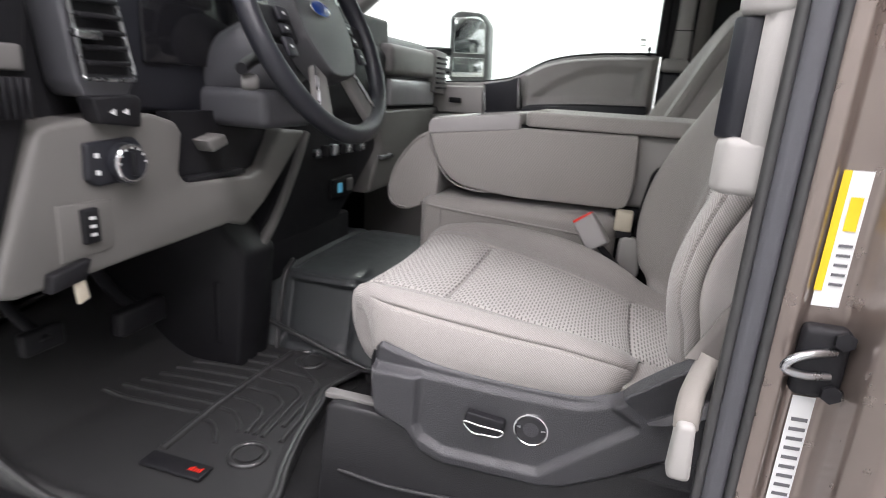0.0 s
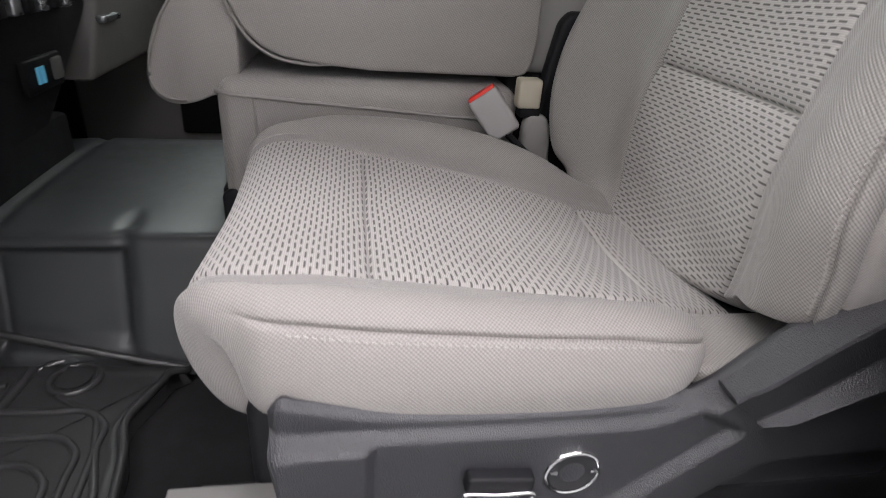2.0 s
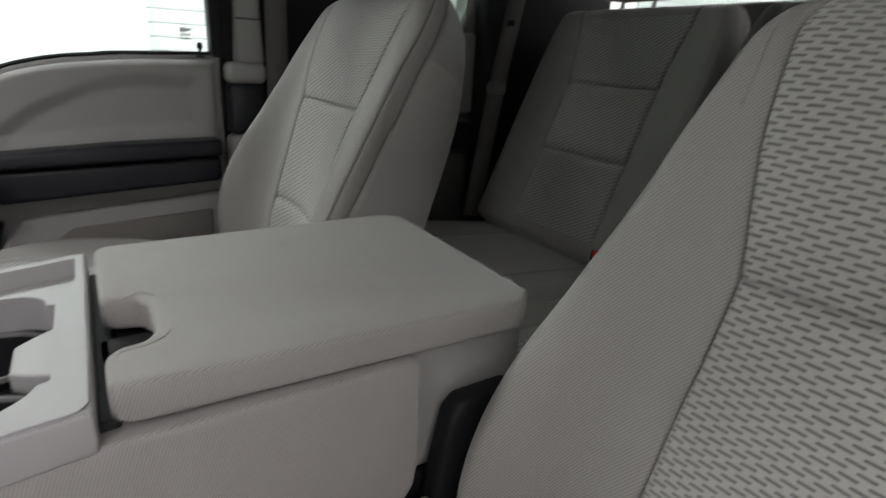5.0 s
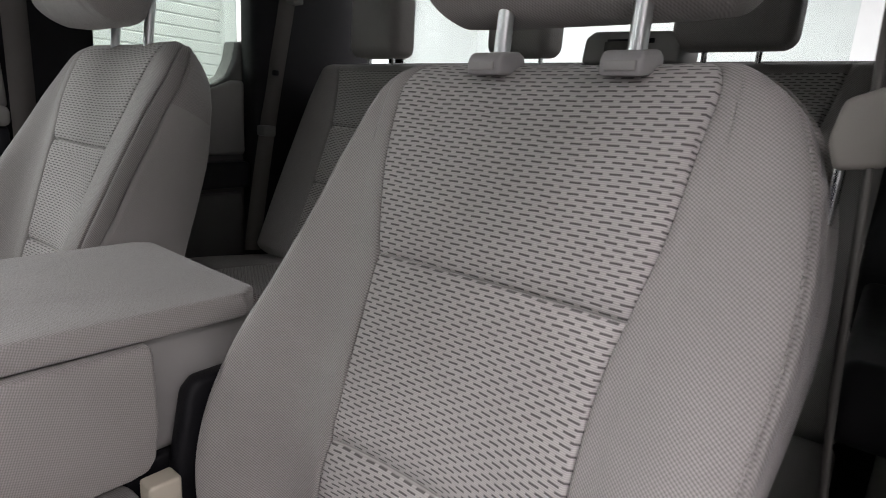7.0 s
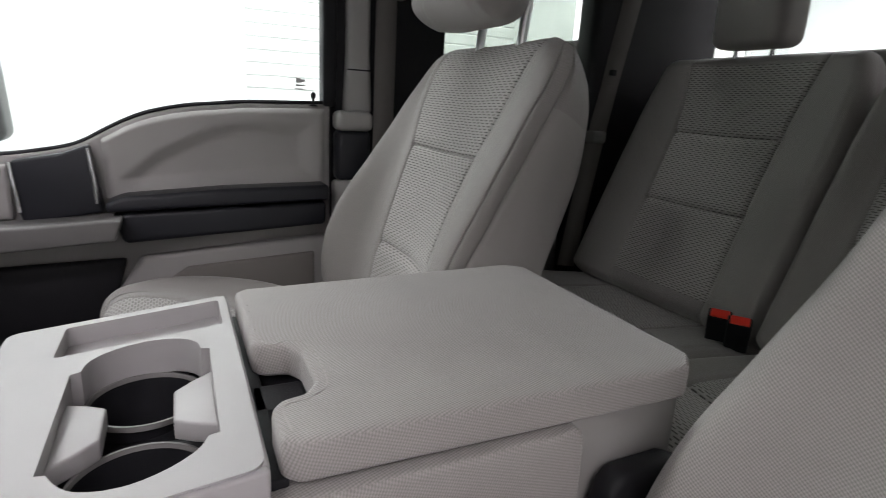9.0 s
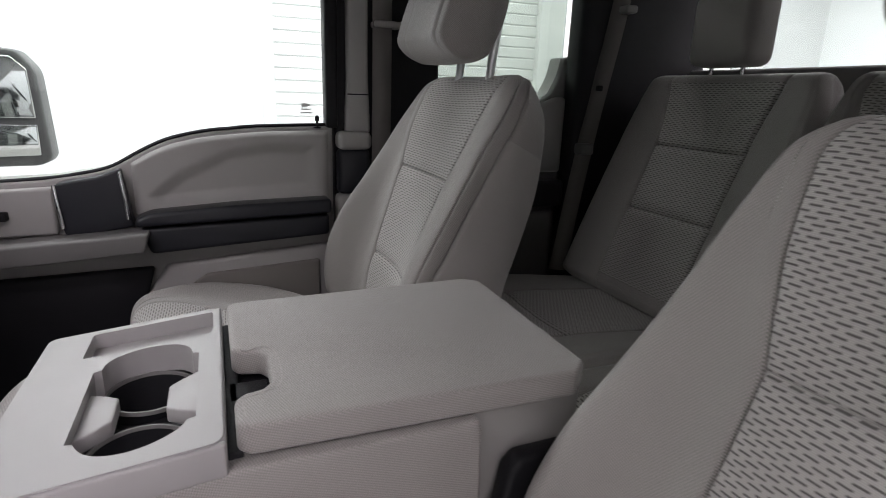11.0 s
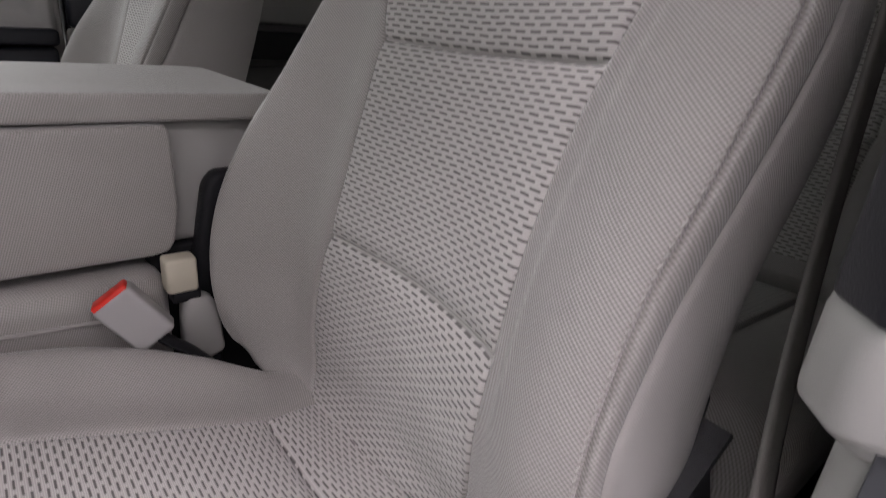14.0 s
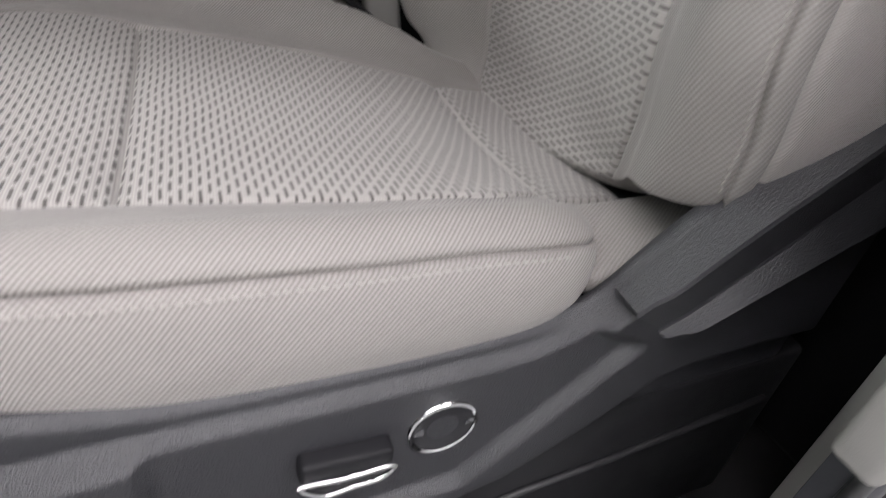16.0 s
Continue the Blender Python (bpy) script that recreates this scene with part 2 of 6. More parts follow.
def spline(pts, k=8, closed=False):
    """Catmull-Rom through the points, k samples a stretch."""
    P = [np.array(p, float) for p in pts]
    n = len(P)
    out = []
    for i in range(n if closed else n - 1):
        if closed:
            p0, p1, p2, p3 = P[i - 1], P[i], P[(i + 1) % n], P[(i + 2) % n]
        else:
            p1, p2 = P[i], P[i + 1]
            p0 = P[i - 1] if i else 2 * p1 - p2
            p3 = P[i + 2] if i + 2 < n else 2 * p2 - p1
        for j in range(k):
            t = j / k
            out.append(0.5 * (2 * p1 + (p2 - p0) * t + (2 * p0 - 5 * p1 + 4 * p2 - p3) * t * t + (3 * p1 - p0 - 3 * p2 + p3) * t ** 3))
    if not closed:
        out.append(P[-1])
    return out


def tube(pts, r, n=10, k=6, closed=False, flat=1.0, bm=None, up=(0, 0, 1)):
    """A round or flattened bar along a smooth line."""
    C = spline(pts, k, closed)
    own = bmesh.new()
    rings = []
    m = len(C)
    for i, c in enumerate(C):
        d = C[(i + 1) % m] - C[i - 1] if closed else C[min(i + 1, m - 1)] - C[max(i - 1, 0)]
        d = d / (np.linalg.norm(d) + 1e-9)
        s = np.cross(d, up)
        if np.linalg.norm(s) < 1e-4:
            s = np.cross(d, (1, 0, 0))
        s /= np.linalg.norm(s)
        t = np.cross(s, d)
        rings.append([own.verts.new(c + r * (math.cos(a) * s + flat * math.sin(a) * t)) for a in [2 * math.pi * q / n for q in range(n)]])
    for i in range(m if closed else m - 1):
        A, B = rings[i], rings[(i + 1) % m]
        for q in range(n):
            own.faces.new((A[q], A[(q + 1) % n], B[(q + 1) % n], B[q]))
    if not closed:
        own.faces.new(rings[0][::-1]), own.faces.new(rings[-1])
    bmesh.ops.recalc_face_normals(own, faces=own.faces)
    smooth(own, 60)
    return join(bm, own)


def lathe(profile, n=32, m=None, bm=None, cap=True):
    """Profile of (radius, height) turned about z."""
    own = bmesh.new()
    rings = [[own.verts.new((r * math.cos(2 * math.pi * q / n), r * math.sin(2 * math.pi * q / n), z)) for q in range(n)] for r, z in profile]
    for A, B in zip(rings, rings[1:]):
        for q in range(n):
            own.faces.new((A[q], A[(q + 1) % n], B[(q + 1) % n], B[q]))
    if cap and profile[0][0] > 1e-5:
        own.faces.new(rings[0][::-1])
    if cap and profile[-1][0] > 1e-5:
        own.faces.new(rings[-1])
    bmesh.ops.remove_doubles(own, verts=own.verts, dist=1e-6)
    bmesh.ops.recalc_face_normals(own, faces=own.faces)
    if m is not None:
        bmesh.ops.transform(own, matrix=m, verts=own.verts)
    smooth(own, 40)
    return join(bm, own)


def sheet(grid, uvs=None, keep=None, flip=False, close=False):
    """A smooth mesh from a grid of points [row][column], keeping the cells that keep(i, j) names."""
    G = np.array(grid, float)
    nr, nc = G.shape[:2]
    faces, fuv = [], []
    cols = nc if close else nc - 1
    for i in range(nr - 1):
        for j in range(cols):
            if keep is not None and not keep(i, j):
                continue
            j2 = (j + 1) % nc
            q = [(i, j), (i, j2), (i + 1, j2), (i + 1, j)]
            if flip:
                q = q[::-1]
            faces.append([a * nc + b for a, b in q])
            fuv.append(q)
    used = sorted({v for f in faces for v in f})
    remap = {v: k for k, v in enumerate(used)}
    flat = G.reshape(-1, 3)
    me = bpy.data.meshes.new("sheet")
    me.from_pydata([tuple(flat[v]) for v in used], [], [[remap[v] for v in f] for f in faces])
    if uvs is not None:
        U = np.array(uvs, float)
        layer = me.uv_layers.new(name="UVMap")
        layer.data.foreach_set("uv", np.array([U[a][b] for q in fuv for a, b in q], np.float32).ravel())
    me.polygons.foreach_set("use_smooth", [True] * len(me.polygons))
    me.update()
    return me


def uv_box(ob_me):
    """UVs in metres from the face's main direction, for woven cloth on plain forms."""
    me = ob_me
    layer = me.uv_layers.new(name="UVMap")
    for p in me.polygons:
        n = p.normal
        ax = max(range(3), key=lambda k: abs(n[k]))
        for li in p.loop_indices:
            c = me.vertices[me.loops[li].vertex_index].co
            layer.data[li].uv = {0: (c.y, c.z), 1: (c.x, c.z), 2: (c.x, c.y)}[ax]
    return me


def cloth(name, bm, material, parent, label=""):
    me = bpy.data.meshes.new(name)
    bm.to_mesh(me)
    bm.free()
    return part(name, uv_box(me), material, parent, label)


def interp(x, table):
    xs, ys = zip(*table)
    return float(np.interp(x, xs, ys))


def smoothtable(x, table):
    """Smooth curve through a table (monotone cubic by cosine blend of slopes)."""
    xs = [a for a, _ in table]
    ys = [b for _, b in table]
    if x <= xs[0]:
        return ys[0]
    if x >= xs[-1]:
        return ys[-1]
    i = max(k for k in range(len(xs) - 1) if xs[k] <= x)
    h = xs[i + 1] - xs[i]
    def slope(k):
        if k == 0 or k == len(xs) - 1:
            return 0.0 if len(xs) < 3 else ((ys[1] - ys[0]) / (xs[1] - xs[0]) if k == 0 else (ys[-1] - ys[-2]) / (xs[-1] - xs[-2]))
        return (ys[k + 1] - ys[k - 1]) / (xs[k + 1] - xs[k - 1])
    t = (x - xs[i]) / h
    m0, m1 = slope(i) * h, slope(i + 1) * h
    return (2 * t ** 3 - 3 * t * t + 1) * ys[i] + (t ** 3 - 2 * t * t + t) * m0 + (-2 * t ** 3 + 3 * t * t) * ys[i + 1] + (t ** 3 - t * t) * m1


# ---- upholstery ----
HALF_K = (5, 5, 7, 7, 6, 8, 6, 6, 3, 3, 3, 3)


def padded(spine, xc, wi, wo, ins, cx, bol, thick, seams=(), ends=(0.03, 0.03), groove=0.004, side_groove=0.0025, n=64, sag=0.0, up=False, pinch=(0.02, 0.02), cross=0.012):
    """Padding swept along a line in the y-z plane: a flat middle between two seams, raised bolsters, rounded sides and back.
    wi, wo: half widths to +x and -x; ins, cx: the middle's half width and offset; bol: the bolsters' height; all by arc length."""
    C = np.array(spline(spine, 16))
    seg = np.linalg.norm(np.diff(C, axis=0), axis=1)
    arc = np.concatenate([[0], np.cumsum(seg)])
    total = arc[-1]
    S = set(np.linspace(0, total, n).tolist())
    for e, R in ((0, ends[0]), (1, ends[1])):
        for q in (0.0, 0.02, 0.06, 0.12, 0.2, 0.3, 0.45, 0.6, 0.8, 1.0):
            S.add(q * R if e == 0 else total - q * R)
    for s0 in seams:
        for d in (-0.018, -0.012, -0.008, -0.005, -0.003, -0.0015, 0, 0.0015, 0.003, 0.005, 0.008, 0.012, 0.018):
            S.add(s0 + d)
    S = sorted(s for s in S if 0 <= s <= total)
    grid, uvs = [], []
    for s in S:
        y, z = np.interp(s, arc, C[:, 0]), np.interp(s, arc, C[:, 1])
        ty = np.interp(s + 0.004, arc, C[:, 0]) - np.interp(s - 0.004, arc, C[:, 0])
        tz = np.interp(s + 0.004, arc, C[:, 1]) - np.interp(s - 0.004, arc, C[:, 1])
        L = math.hypot(ty, tz)
        ny, nz = (0.0, 1.0) if up else (tz / L, -ty / L)
        ins_w, c, b, T = (smoothtable(s, tb) for tb in (ins, cx, bol, thick))
        e, shrink = 1.0, 0.0
        for dist, R, p in ((s, ends[0], pinch[0]), (total - s, ends[1], pinch[1])):
            if R > 0 and dist < R:
                e = min(e, math.sqrt(max(0.0, 1 - (1 - dist / R) ** 2)))
                shrink = (1 - e) * p
        ring, ruv = [], []
        for side, w in ((-1, smoothtable(s, wo)), (1, smoothtable(s, wi))):
            i = min(ins_w + side * c, w - 0.03)
            a = w - shrink - i
            cb, cc, dc = i + 0.84 * a, w - shrink - 0.002, b * 0.3 - 0.012
            w = w - shrink
            i = min(i, cb - 0.02)
            a = cb - i
            prof = [(0, -0.004 - sag), (0.5 * i, -0.002 - 0.6 * sag), (i - 0.012, 0.002), (i, 0.0), (i + 0.014, 0.001 + b * 0.10), (i + 0.53 * a, b * 0.68),
                    (cb, b), (cc, dc), (w, -0.35 * T), (w - 0.004, -0.65 * T), (w - 0.03, -0.92 * T), (w * 0.5, -T), (0, -T)]
            pts = []
            P = [np.array(p, float) for p in prof]
            for q in range(12):
                p1, p2 = P[q], P[q + 1]
                p0 = P[q - 1] if q else np.array((-p2[0], p2[1]))
                p3 = P[q + 2] if q + 2 < 13 else 2 * p2 - p1
                for j in range(HALF_K[q]):
                    t = j / HALF_K[q]
                    pts.append(0.5 * (2 * p1 + (p2 - p0) * t + (2 * p0 - 5 * p1 + 4 * p2 - p3) * t * t + (3 * p1 - p0 - 3 * p2 + p3) * t ** 3))
            pts.append(P[-1])
            out = []
            run = 0.0
            last = pts[0]
            for k, p in enumerate(pts):
                x, d = p
                run += float(np.hypot(*(p - last)))
                last = p
                front = k <= sum(HALF_K[:7])
                if front:
                    d -= groove * math.exp(-((x - i) / 0.004) ** 2)
                    d -= side_groove * math.exp(-((x - cb) / 0.0026) ** 2)
                    if x < i + 0.003:
                        for s0 in seams:
                            d -= cross * (0.45 * math.exp(-((s - s0) / 0.012) ** 2) + 0.55 * math.exp(-((s - s0) / 0.0035) ** 2))
                else:
                    x -= side_groove * math.exp(-((k - sum(HALF_K[:8])) / 0.9) ** 2)
                d = -T / 2 + (d + T / 2) * e
                out.append(((xc + side * x, y + ny * d, z + nz * d), (side * run, s)))
            if side == -1:
                out = out[::-1][:-1]
            ring += [o[0] for o in out]
            ruv += [o[1] for o in out]
        grid.append(ring), uvs.append(ruv)
    half = sum(HALF_K)
    inner = sum(HALF_K[:3])
    return grid, uvs, S, (half - inner, half + inner)


def padded_parts(parent, name, data, seams, cloth_mat, insert_mat, label="", insert_label=""):
    grid, uvs, S, (c0, c1) = data
    base = part(name, sheet(grid, uvs, lambda i, j: not (c0 <= j < c1) or S[i + 1] > seams[-1] + 1e-6 or S[i + 1] <= seams[0] + 1e-6, flip=True), cloth_mat, parent, label)
    for a, b in zip(seams, seams[1:]):
        part(name + "_insert", sheet(grid, uvs, lambda i, j: c0 <= j < c1 and a + 1e-6 < S[i + 1] <= b + 1e-6, flip=True), insert_mat, parent, insert_label)
    return base


def headrest(parent, x, y, z, w=0.135, h=0.17, mat=None, lean=14):
    """Padded head restraint on two chromed posts; x, y, z: foot of the posts."""
    spine = [(0, 0.0), (0, 0.05), (-0.004, 0.10), (-0.014, h)]
    g, u, S, (c0, c1) = padded([(q[0] + 0.055, q[1]) for q in spine], 0, [(0, w * 0.93), (h * 0.5, w), (h, w * 0.9)], [(0, w * 0.93), (h * 0.5, w), (h, w * 0.9)],
                               [(0, w * 0.62), (h, w * 0.62)], [(0, 0), (h, 0)], [(0, 0.004), (h, 0.004)], [(0, 0.11), (h * 0.6, 0.115), (h, 0.10)], (), (min(0.035, 0.3 * h), min(0.04, 0.34 * h)), 0.0015, 0.0, 22)
    r = Matrix.Translation((x, y, z)) @ Matrix.Rotation(radians(lean), 4, "X")
    G = [[tuple(r @ Vector(p)) for p in row] for row in g]
    return part("headrest", sheet(G, u, flip=True), mat or CLOTH, parent)


def quilt(spine, cols, step_s=0.0035, seams=(), cross=0.010, inner=(0, 0), ends=(0.02, 0.03), mid=-0.05, pinch=(0.01, 0.02), rise=0.12, dense=(), fade=(-1.0, -0.5)):
    """Upholstery swept along a line in the y-z plane. cols: columns round the section, each (x by length, depth by length, steps to the next
    column, depth of the seam sunk along it, how far its lower end is lifted). seams: cross seams over the columns inner[0] to inner[1]."""
    C = np.array(spline(spine, 16))
    arc = np.concatenate([[0], np.cumsum(np.linalg.norm(np.diff(C, axis=0), axis=1))])
    total = arc[-1]
    S = set(np.arange(0, total, step_s).tolist()) | {total}
    for R, flip in ((ends[0], 0), (ends[1], 1)):
        for q in (0.015, 0.05, 0.1, 0.16, 0.24, 0.35, 0.5, 0.7):
            S.add(total - q * R if flip else q * R)
    for s0 in seams:
        S |= {s0 + d for d in (-0.008, -0.005, -0.0032, -0.0018, -0.0008, 0, 0.0008, 0.0018, 0.0032, 0.005, 0.008)}
    for lo, hi in dense:
        S |= set(np.arange(lo, hi, 0.0012).tolist())
    S = sorted(v for v in S if 0 <= v <= total)
    n = len(cols)
    starts = np.concatenate([[0], np.cumsum([c[2] for c in cols])])
    c0, c1 = int(starts[inner[0]]), int(starts[inner[1]])
    centre = (c0 + c1) // 2
    grid, uvs = [], []
    for s in S:
        e, shrink = 1.0, 0.0
        for dist, R, p in ((s, ends[0], pinch[0]), (total - s, ends[1], pinch[1])):
            if R > 0 and dist < R:
                e = min(e, math.sqrt(max(0.0, 1 - (1 - dist / R) ** 2)))
                shrink = (1 - e) * p
        X = [smoothtable(s, c[0]) for c in cols]
        D = [smoothtable(s, c[1]) for c in cols]
        xm = 0.5 * (min(X) + max(X))
        half = 0.5 * (max(X) - min(X))
        P = [np.array((xm + (x - xm) * (1 - shrink / half), mid + (d - mid) * e)) for x, d in zip(X, D)]
        row, lift = [], []
        for q in range(n):
            p0, p1, p2, p3 = P[q - 1], P[q], P[(q + 1) % n], P[(q + 2) % n]
            for j in range(cols[q][2]):
                t = j / cols[q][2]
                a, b = cols[q][3] > 0, cols[(q + 1) % n][3] > 0
                t = t * t * (3 - 2 * t) if a and b else t ** 1.8 if a else 1 - (1 - t) ** 1.8 if b else t
                row.append(0.5 * (2 * p1 + (p2 - p0) * t + (2 * p0 - 5 * p1 + 4 * p2 - p3) * t * t + (3 * p1 - p0 - 3 * p2 + p3) * t ** 3))
                lift.append(cols[q][4] * (1 - t) + cols[(q + 1) % n][4] * t)
        m = len(row)
        row = np.array(row)
        run = np.concatenate([[0], np.cumsum(np.linalg.norm(np.diff(row, axis=0), axis=1))])
        tang = np.roll(row, -1, 0) - np.roll(row, 1, 0)
        nrm = np.stack([-tang[:, 1], tang[:, 0]], 1) / (np.linalg.norm(tang, axis=1)[:, None] + 1e-9)
        for q in range(n):
            if cols[q][3]:
                near = np.abs(run - run[starts[q]])
                g = cols[q][3] * (1.2 * np.exp(-(near / 0.0014) ** 2) + 0.32 * np.exp(-(near / 0.007) ** 2))
                if q not in inner:
                    g = g * step(fade[0], fade[1], s)
                row = row - nrm * g[:, None] * e
        for s0 in seams:
            g = cross * (0.5 * math.exp(-((s - s0) / 0.012) ** 2) + 0.5 * math.exp(-((s - s0) / 0.0024) ** 2))
            for k in range(c0, c1 + 1):
                row[k, 1] -= g * min(1.0, 0.25 + 4.0 * min(k - c0, c1 - k) / (c1 - c0))
        ring, ruv = [], []
        for k in range(m):
            sk = s + lift[k] * max(0.0, 1 - s / rise) ** 1.6
            y, z = np.interp(sk, arc, C[:, 0]), np.interp(sk, arc, C[:, 1])
            ty = np.interp(sk + 0.006, arc, C[:, 0]) - np.interp(sk - 0.006, arc, C[:, 0])
            tz = np.interp(sk + 0.006, arc, C[:, 1]) - np.interp(sk - 0.006, arc, C[:, 1])
            L = math.hypot(ty, tz)
            ring.append((row[k, 0], y + tz / L * row[k, 1], z - ty / L * row[k, 1]))
            ruv.append((run[k] - run[centre], sk))
        grid.append(ring), uvs.append(ruv)
    return grid, uvs, S, (c0, c1), starts


def quilt_parts(parent, name, data, seams, place, flip, label, insert_label, side=None):
    """The shell as one part and the woven middle as parts between cross seams; place turns a built point into the world."""
    grid, uvs, S, (c0, c1), _ = data
    grid = [[place(p) for p in ring] for ring in grid]
    def middle(i, j):
        return c0 <= j < c1 and seams[0] - 1e-6 <= S[i] and S[i + 1] <= seams[-1] + 1e-6
    closed = [ring + ring[:1] for ring in grid]
    cuv = [u + [(u[-1][0] + 0.002, u[-1][1])] for u in uvs]
    def sided(i, j):
        return side is not None and side[0] <= j < side[1] and S[i] < side[2]
    base = part(name, sheet(closed, cuv, lambda i, j: not middle(i, j) and not sided(i, j), flip=flip), CLOTH, parent, label)
    if side is not None:
        part(name + "_side_panel", sheet(closed, cuv, sided, flip=flip), CLOTH_SIDE, parent, "plain smooth grey side panel")
    for a, b in zip(seams, seams[1:]):
        part(name + "_insert", sheet(closed, cuv, lambda i, j: middle(i, j) and a - 1e-6 <= S[i] and S[i + 1] <= b + 1e-6, flip=flip), INSERT, parent, insert_label)
    return base, grid


def sew(parent, grid, S, column, s0, s1, side, gap=0.0060, long=0.0040):
    """Stitches along one column of a quilted form, set a little beside the seam."""
    ks = [k for k in range(1, len(S) - 1) if s0 <= S[k] <= s1]
    pts = [Vector(grid[k][column + side]) for k in ks]
    nrm = [(Vector(grid[k][column + side + 1]) - Vector(grid[k][column + side - 1])).cross(Vector(grid[k + 1][column + side]) - Vector(grid[k - 1][column + side])).normalized() for k in ks]
    bm = bmesh.new()
    run = 0.0
    due = gap
    for a, b, n in zip(pts, pts[1:], nrm):
        d = (b - a).length
        while d > 1e-6 and run + d >= due:
            c = a.lerp(b, (due - run) / d)
            t = (b - a).normalized()
            w = n.cross(t)
            m = Matrix((t, w, n)).transposed().to_4x4() @ Matrix.Rotation(radians(18), 4, "Z")
            m.translation = c
            rbox(-long / 2, long / 2, -0.0005, 0.0005, -0.0010, 0.00035, 0, 1, bm, m)
            due += gap
        run += d
    return part("stitching", bm, THREAD, parent, "pale grey thread stitching")


# The front seats' form, by height z (back) and by y (cushion), as the driver's seat stands.
BACK_LINE = [(-0.206, 0.245), (-0.220, 0.29), (-0.221, 0.34), (-0.227, 0.40), (-0.236, 0.45), (-0.247, 0.50), (-0.258, 0.55), (-0.271, 0.61), (-0.284, 0.66), (-0.302, 0.72), (-0.322, 0.77), (-0.338, 0.805), (-0.353, 0.836), (-0.362, 0.852)]
CUSHION_LINE = [(0.185, 0.195), (0.222, 0.212), (0.242, 0.245), (0.249, 0.282), (0.240, 0.316), (0.212, 0.333), (0.16, 0.333), (0.105, 0.326), (0.03, 0.318), (-0.05, 0.307), (-0.10, 0.296), (-0.15, 0.281), (-0.20, 0.266), (-0.25, 0.256)]


def along(spine, axis, floor_s=0.0):
    """Turns tables by y or z into tables by length along a line."""
    C = np.array(spline(spine, 16))
    arc = np.concatenate([[0], np.cumsum(np.linalg.norm(np.diff(C, axis=0), axis=1))])
    ok = arc >= floor_s
    vals, arcs = C[ok, axis], arc[ok]
    order = np.argsort(vals)
    def to_s(v):
        return float(np.interp(v, vals[order], arcs[order]))
    def table(rows, front=None):
        out = sorted((to_s(v), w) for v, w in rows)
        return ([(0.0, front), (floor_s * 0.6, front)] if front is not None else []) + out
    return to_s, table


